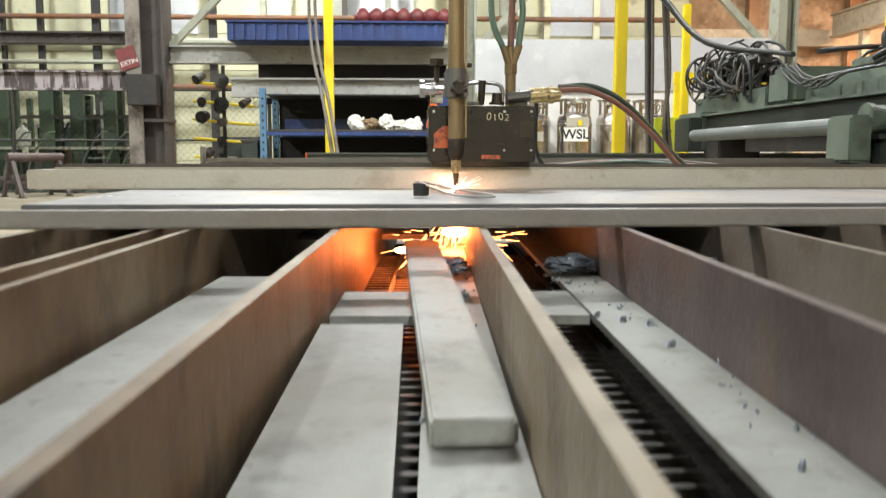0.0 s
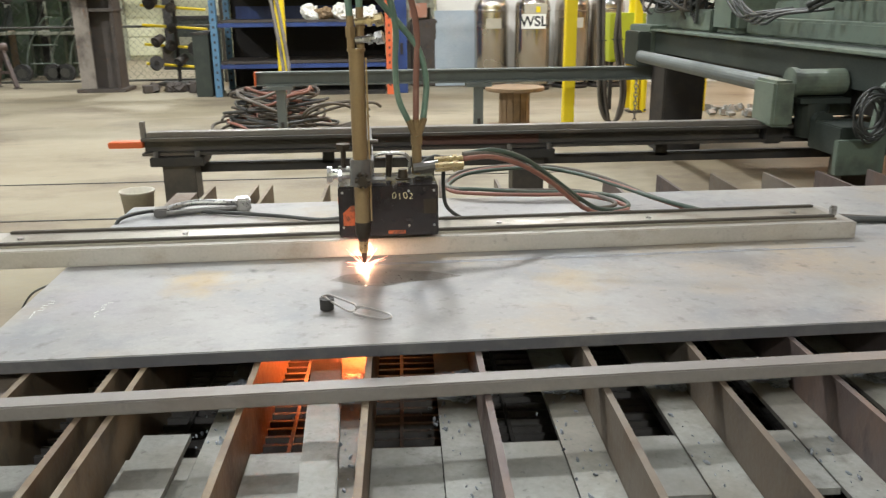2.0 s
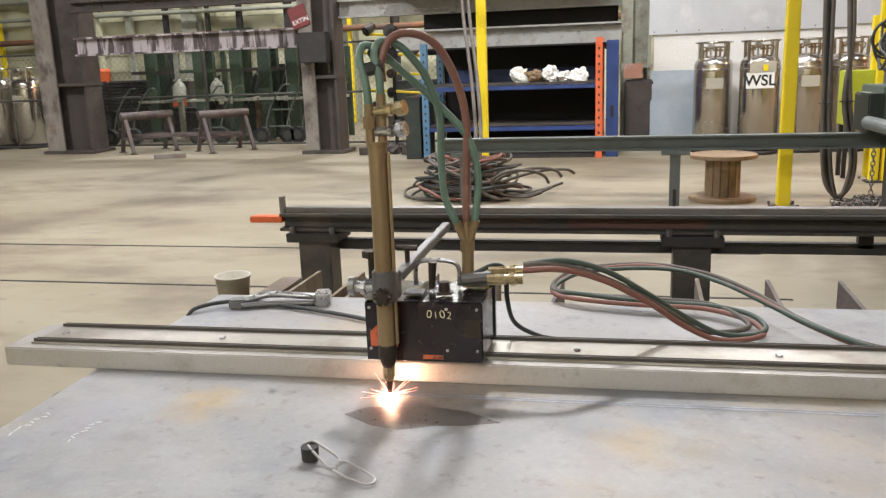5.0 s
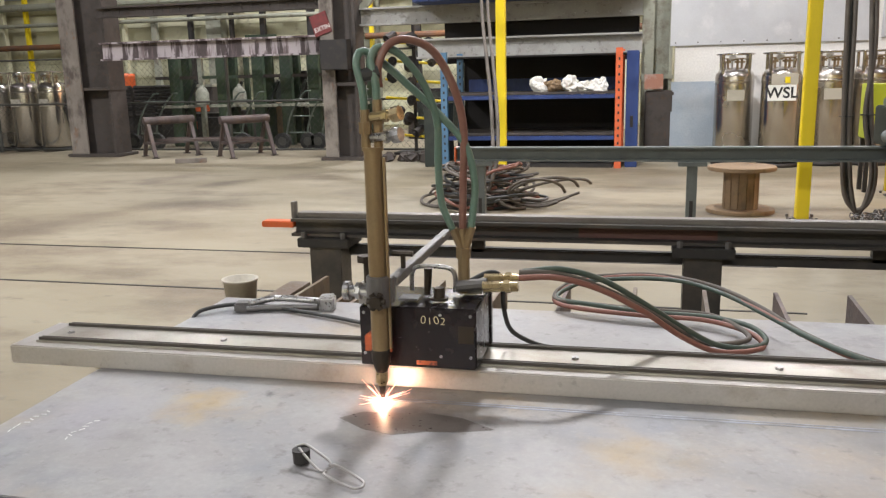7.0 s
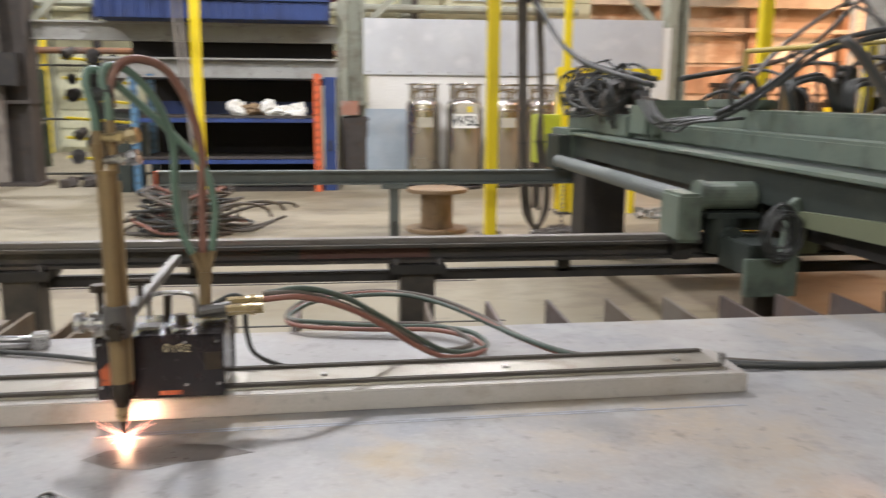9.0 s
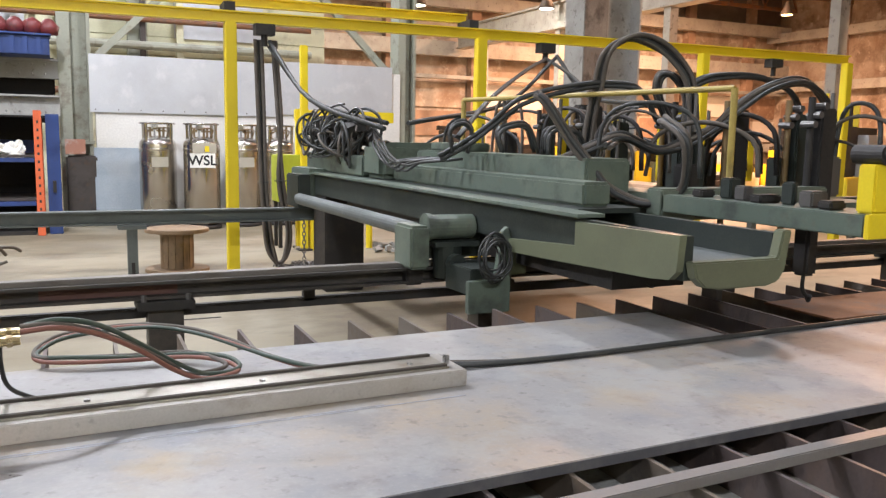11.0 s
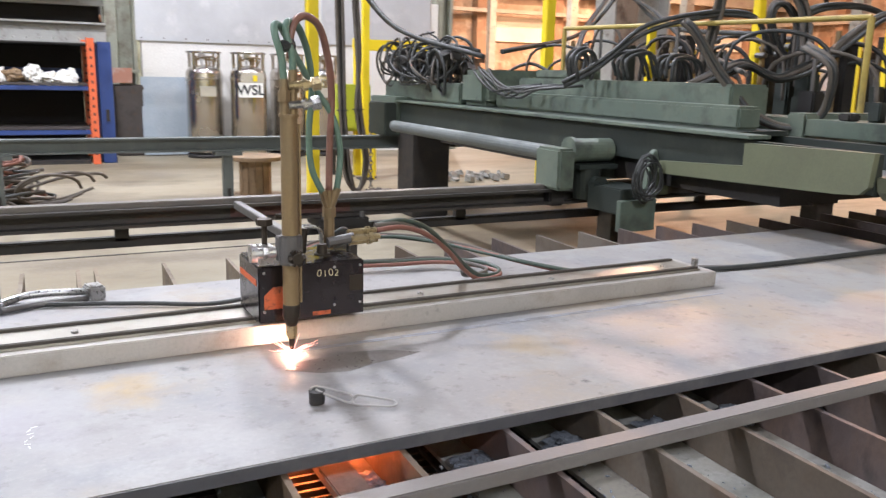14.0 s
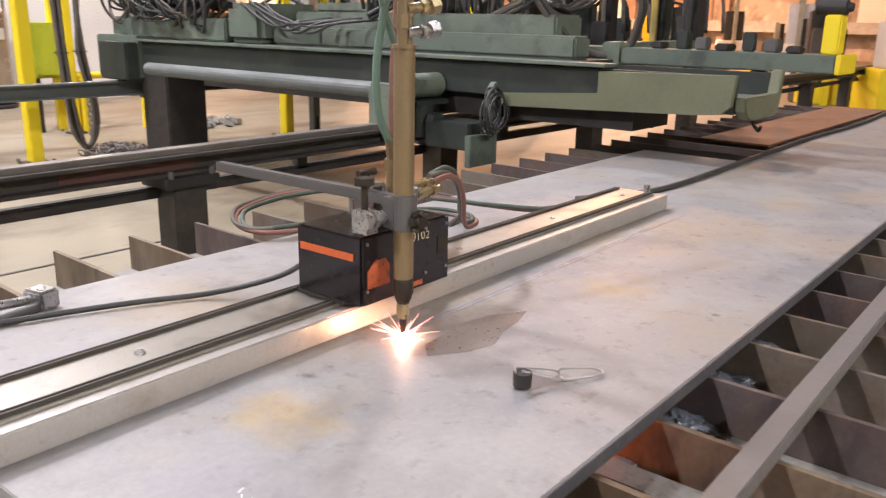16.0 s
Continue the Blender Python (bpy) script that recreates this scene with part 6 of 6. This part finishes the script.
    for x0, z, mm in ((0.0, 0.592, "chrome"), (0.0, 0.635, "brass_bright")):
        bm = B()
        rod(bm, (x0, -0.005, z), (0.058, -0.018, z + 0.006), 0.009, n=10)
        rod(bm, (0.05, -0.016, z + 0.004), (0.068, -0.02, z + 0.008), 0.016, n=8)
        rod(bm, (0.03, -0.012, z + 0.002), (0.04, -0.014, z + 0.003), 0.013, n=6)
        part("torch_valve", bm, mm, torch)
    # clamp and arms
    bm = B()
    rod(bm, (0, 0, 0.225), (0, 0, 0.295), 0.026, n=20)
    box(bm, -0.028, 0.03, 0.0, 0.03, 0.23, 0.29)
    soften(bm, 0.002)
    part("torch_clamp", bm, "chain", c)
    bm = B()
    for k in range(6):
        a = math.pi * k / 3
        rod(bm, (0.004, -0.034, 0.245), (0.004 + 0.02 * math.cos(a), -0.034, 0.245 + 0.02 * math.sin(a)), 0.006, 0.007, 8)
    rod(bm, (0.004, -0.045, 0.245), (0.004, -0.02, 0.245), 0.013, n=12)
    part("star_knob", bm, "torchtip", c)
    part("rack_arm", one_box(0.012, 0.034, 0.03, 0.60, 0.262, 0.284, w=0.002), "chain", c, "square steel rack arm")
    bm = B()
    rod(bm, (-0.075, 0.03, 0.25), (0.02, 0.03, 0.25), 0.013, n=12)
    rod(bm, (-0.088, 0.03, 0.25), (-0.075, 0.03, 0.25), 0.022, n=16)
    rod(bm, (-0.06, 0.03, 0.25), (-0.05, 0.03, 0.25), 0.020, n=8)
    box(bm, -0.06, -0.03, 0.04, 0.08, 0.217, 0.262)
    part("cross_slide", bm, "chrome", c)
    bm = B()
    rod(bm, (-0.045, 0.06, 0.262), (-0.045, 0.06, 0.31), 0.007, n=8)
    rod(bm, (-0.045, 0.06, 0.31), (-0.045, 0.06, 0.325), 0.020, n=6)
    part("slide_screw", bm, "torchtip", c)
    bm = B()
    rod(bm, (0.024, 0.12, 0.284), (0.024, 0.12, 0.315), 0.006, n=8)
    rod(bm, (0.0, 0.12, 0.318), (0.048, 0.12, 0.318), 0.007, n=8)
    part("arm_screw", bm, "torchtip", c)
    # controls on top
    hose("carry_handle", [(0.03, 0.17, 0.218), (0.032, 0.17, 0.262), (0.05, 0.17, 0.276), (0.11, 0.17, 0.276), (0.133, 0.17, 0.262), (0.135, 0.17, 0.218)], 0.0055, "chrome", c)
    bm = B()
    rod(bm, (0.112, 0.10, 0.217), (0.112, 0.10, 0.222), 0.020, n=20)
    rod(bm, (0.112, 0.10, 0.222), (0.112, 0.10, 0.245), 0.014, 0.012, 16)
    part("speed_dial", bm, "torchtip", c)
    bm = B()
    rod(bm, (0.075, 0.14, 0.217), (0.078, 0.14, 0.28), 0.008, 0.010, 10)
    part("clutch_lever", bm, "torchtip", c)
    part("switch_plate", one_box(0.02, 0.065, 0.08, 0.12, 0.2165, 0.222, w=0.001), "chain", c)
    # manifold and fittings
    bm = B()
    rod(bm, (0.156, 0.17, 0.217), (0.156, 0.17, 0.30), 0.014, n=12)
    rod(bm, (0.156, 0.17, 0.30), (0.156, 0.17, 0.325), 0.018, n=6)
    rod(bm, (0.156, 0.17, 0.31), (0.135, 0.16, 0.37), 0.010, n=8)
    rod(bm, (0.156, 0.17, 0.31), (0.178, 0.165, 0.375), 0.010, n=8)
    rod(bm, (0.156, 0.17, 0.325), (0.155, 0.168, 0.37), 0.010, n=8)
    part("gas_manifold", bm, "brass", c)
    bm = B()
    rod(bm, (0.145, 0.15, 0.236), (0.215, 0.15, 0.245), 0.014, n=10)
    box(bm, 0.15, 0.2, 0.16, 0.2, 0.217, 0.24)
    part("inlet_block", bm, "chain", c)
    for y, z in ((0.14, 0.243), (0.165, 0.255), (0.155, 0.232)):
        bm = B()
        rod(bm, (0.205, y, z), (0.245, y, z + 0.002), 0.0095, n=6)
        rod(bm, (0.245, y, z + 0.002), (0.285, y, z + 0.003), 0.008, n=10)
        rod(bm, (0.255, y, z + 0.002), (0.268, y, z + 0.003), 0.012, n=6)
        part("hose_fitting", bm, "brass_bright", c)
    # torch hoses
    hose("green_torch_hose", [(-0.012, -0.006, 0.643), (-0.016, -0.006, 0.694), (-0.028, 0, 0.744), (-0.022, 0.02, 0.768), (0.002, 0.04, 0.756), (0.05, 0.1, 0.701), (0.11, 0.15, 0.631), (0.165, 0.17, 0.560), (0.185, 0.168, 0.480), (0.182, 0.165, 0.420), (0.175, 0.165, 0.370)], 0.0085, "hose_green", c)
    hose("green_torch_hose", [(0.012, 0.004, 0.666), (0.01, 0.004, 0.709), (0, 0.01, 0.748), (0.01, 0.03, 0.775), (0.045, 0.06, 0.764), (0.085, 0.11, 0.701), (0.105, 0.15, 0.616), (0.102, 0.165, 0.520), (0.108, 0.165, 0.430), (0.135, 0.16, 0.365)], 0.0085, "hose_green", c)
    hose("red_torch_hose", [(0.012, 0.02, 0.694), (0.012, 0.02, 0.737), (0.03, 0.035, 0.779), (0.065, 0.06, 0.791), (0.11, 0.1, 0.768), (0.145, 0.14, 0.694), (0.162, 0.165, 0.600), (0.158, 0.17, 0.480), (0.155, 0.168, 0.365)], 0.009, "hose_red", c)
    bm = B()
    rod(bm, (-0.018, 0.0, 0.718), (0.014, 0.015, 0.726), 0.014, n=10)
    part("hose_tie", bm, "cable", c)
    # supply hoses trailing over the plate
    tr = [(0.285, 0.16, 0.258), (0.369, 0.178, 0.257), (0.465, 0.22, 0.222), (0.57, 0.285, 0.152), (0.66, 0.35, 0.075), (0.745, 0.40, 0.024), (0.825, 0.425, 0.018), (0.875, 0.485, 0.016), (0.85, 0.595, 0.016),
          (0.749, 0.684, 0.018), (0.579, 0.707, 0.018), (0.4, 0.751, 0.018), (0.316, 0.822, 0.015), (0.313, 0.922, 0.02), (0.375, 1.001, 0.035), (0.465, 1.019, 0.05), (0.595, 1.017, 0.06), (0.704, 0.955, 0.06),
          (0.812, 0.842, 0.055), (0.899, 0.681, 0.05), (0.985, 0.509, 0.035), (1.113, 0.376, 0.015), (1.292, 0.343, 0.008), (1.432, 0.35, 0.008)]
    hose("supply_hose", tr, 0.0072, "supply_red", c, "dull red gas hose")
    hose("supply_hose", [(x + 0.008, y + 0.02 - 0.04 * (k > 12), z + 0.008 * math.sin(k) ** 2 + (0.003 if z < 0.03 else 0.01 if k < 9 else -0.004)) for k, (x, y, z) in enumerate(tr)], 0.0072, "supply_green", c, "dull green gas hose")
    hose("supply_hose", [(x - 0.03 * (4 < k < 9), y + 0.03 * (4 < k < 12) + 0.012, z + 0.002 + (0.004 if z < 0.03 else 0.008 * math.cos(0.7 * k) ** 2)) for k, (x, y, z) in enumerate(tr)], 0.0070, "cable_brown", c, "dusty brown gas hose")
    hose("power_cord", [(0.16, 0.20, 0.235), (0.21, 0.22, 0.255), (0.235, 0.235, 0.235), (0.237, 0.25, 0.16), (0.25, 0.29, 0.09), (0.30, 0.36, 0.035), (0.345, 0.41, 0.009)], 0.006, "cable", c)
    # fire at the cut
    bm = B()
    bmesh.ops.create_icosphere(bm, subdivisions=2, radius=0.0065, matrix=Matrix.Translation((0, 0, 0.006)) @ Matrix.Diagonal((1.2, 1, 1.3, 1)))
    part("cutting_glow", bm, "core", c)
    bm = B()
    rod(bm, (0, 0, -0.028), (-0.015, -0.17, -0.078), 0.004, 0.006, 10)
    bmesh.ops.create_icosphere(bm, subdivisions=3, radius=1.0, matrix=Matrix.Translation((-0.015, -0.20, -0.082)) @ Matrix.Diagonal((0.032, 0.026, 0.011, 1)))
    part("molten_stream", bm, "under", c)
    bm = B()
    bmesh.ops.create_icosphere(bm, subdivisions=3, radius=1.0, matrix=Matrix.Translation((-0.125, -0.24, -0.118)) @ Matrix.Diagonal((0.026, 0.02, 0.007, 1)))
    part("molten_splash", bm, "under", c)
    rng = random.Random(21)
    burst = thing("spark_burst", "", "")
    burst.parent = c
    burst.matrix_basis = pose(0, 0, 0.006)
    for i in range(46):
        a = 2 * math.pi * (i + rng.random()) / 46
        e = radians(4 + 26 * rng.random())
        ln = 0.022 + 0.068 * rng.random() ** 2.2
        d = Vector((math.cos(a) * math.cos(e), math.sin(a) * math.cos(e), math.sin(e)))
        bm = B()
        rod(bm, d * 0.003, d * ln, 0.0012, 0.0002, 5)
        part("spark", bm, "spark", burst)
    spray = thing("spark_spray", "", "")
    spray.parent = c
    spray.matrix_basis = pose(0, 0, -0.03)
    for i in range(90):
        a = rng.random() * 6.283
        q = rng.random() ** 0.7 * 1.3
        d = Vector((math.cos(a) * q, math.sin(a) * q - 0.15, -1)).normalized()
        s, ln = 0.02 + 0.16 * rng.random(), 0.02 + 0.06 * rng.random()
        bm = B()
        rod(bm, d * s, d * (s + ln), 0.0014, 0.0006, 4)
        part("spark", bm, "spray", spray)
    for i in range(60):
        a, q = rng.random() * 6.283, 0.02 + 0.13 * rng.random()
        d = Vector((math.cos(a), math.sin(a), 0.5 * rng.random() - 0.25))
        o = Vector((-0.05 * rng.random(), -0.2 * rng.random(), -0.06 - 0.03 * rng.random()))
        bm = B()
        rod(bm, o + d * q, o + d * (q + 0.015 + 0.03 * rng.random()), 0.0011, 0.0005, 4)
        part("spark", bm, "spray", spray)
    return c, burst, spray


def motions(c, burst, spray):
    walk(c, [(t, pose(0.104 - 0.0036 * t, 2.300 + SLOPE * (0.104 - 0.0036 * t), 0.75, 0, 0, YAW)) for t in (0, 4, 8, 12, 16)])
    rng = random.Random(1)
    walk(burst, [(0.25 * k, pose(0, 0, 0.006, 0, 0, 40 * rng.random())) for k in range(65)])
    walk(spray, [(0.25 * k, pose(0, 0, -0.03, 0, 0, 50 * rng.random())) for k in range(65)])


hall()
columns()
cylinders()
rack()
fence()
sawhorses()
posts()
rails()
gantry()
overhead_cables()
floor_things()
table()
work()
motions(*carriage())
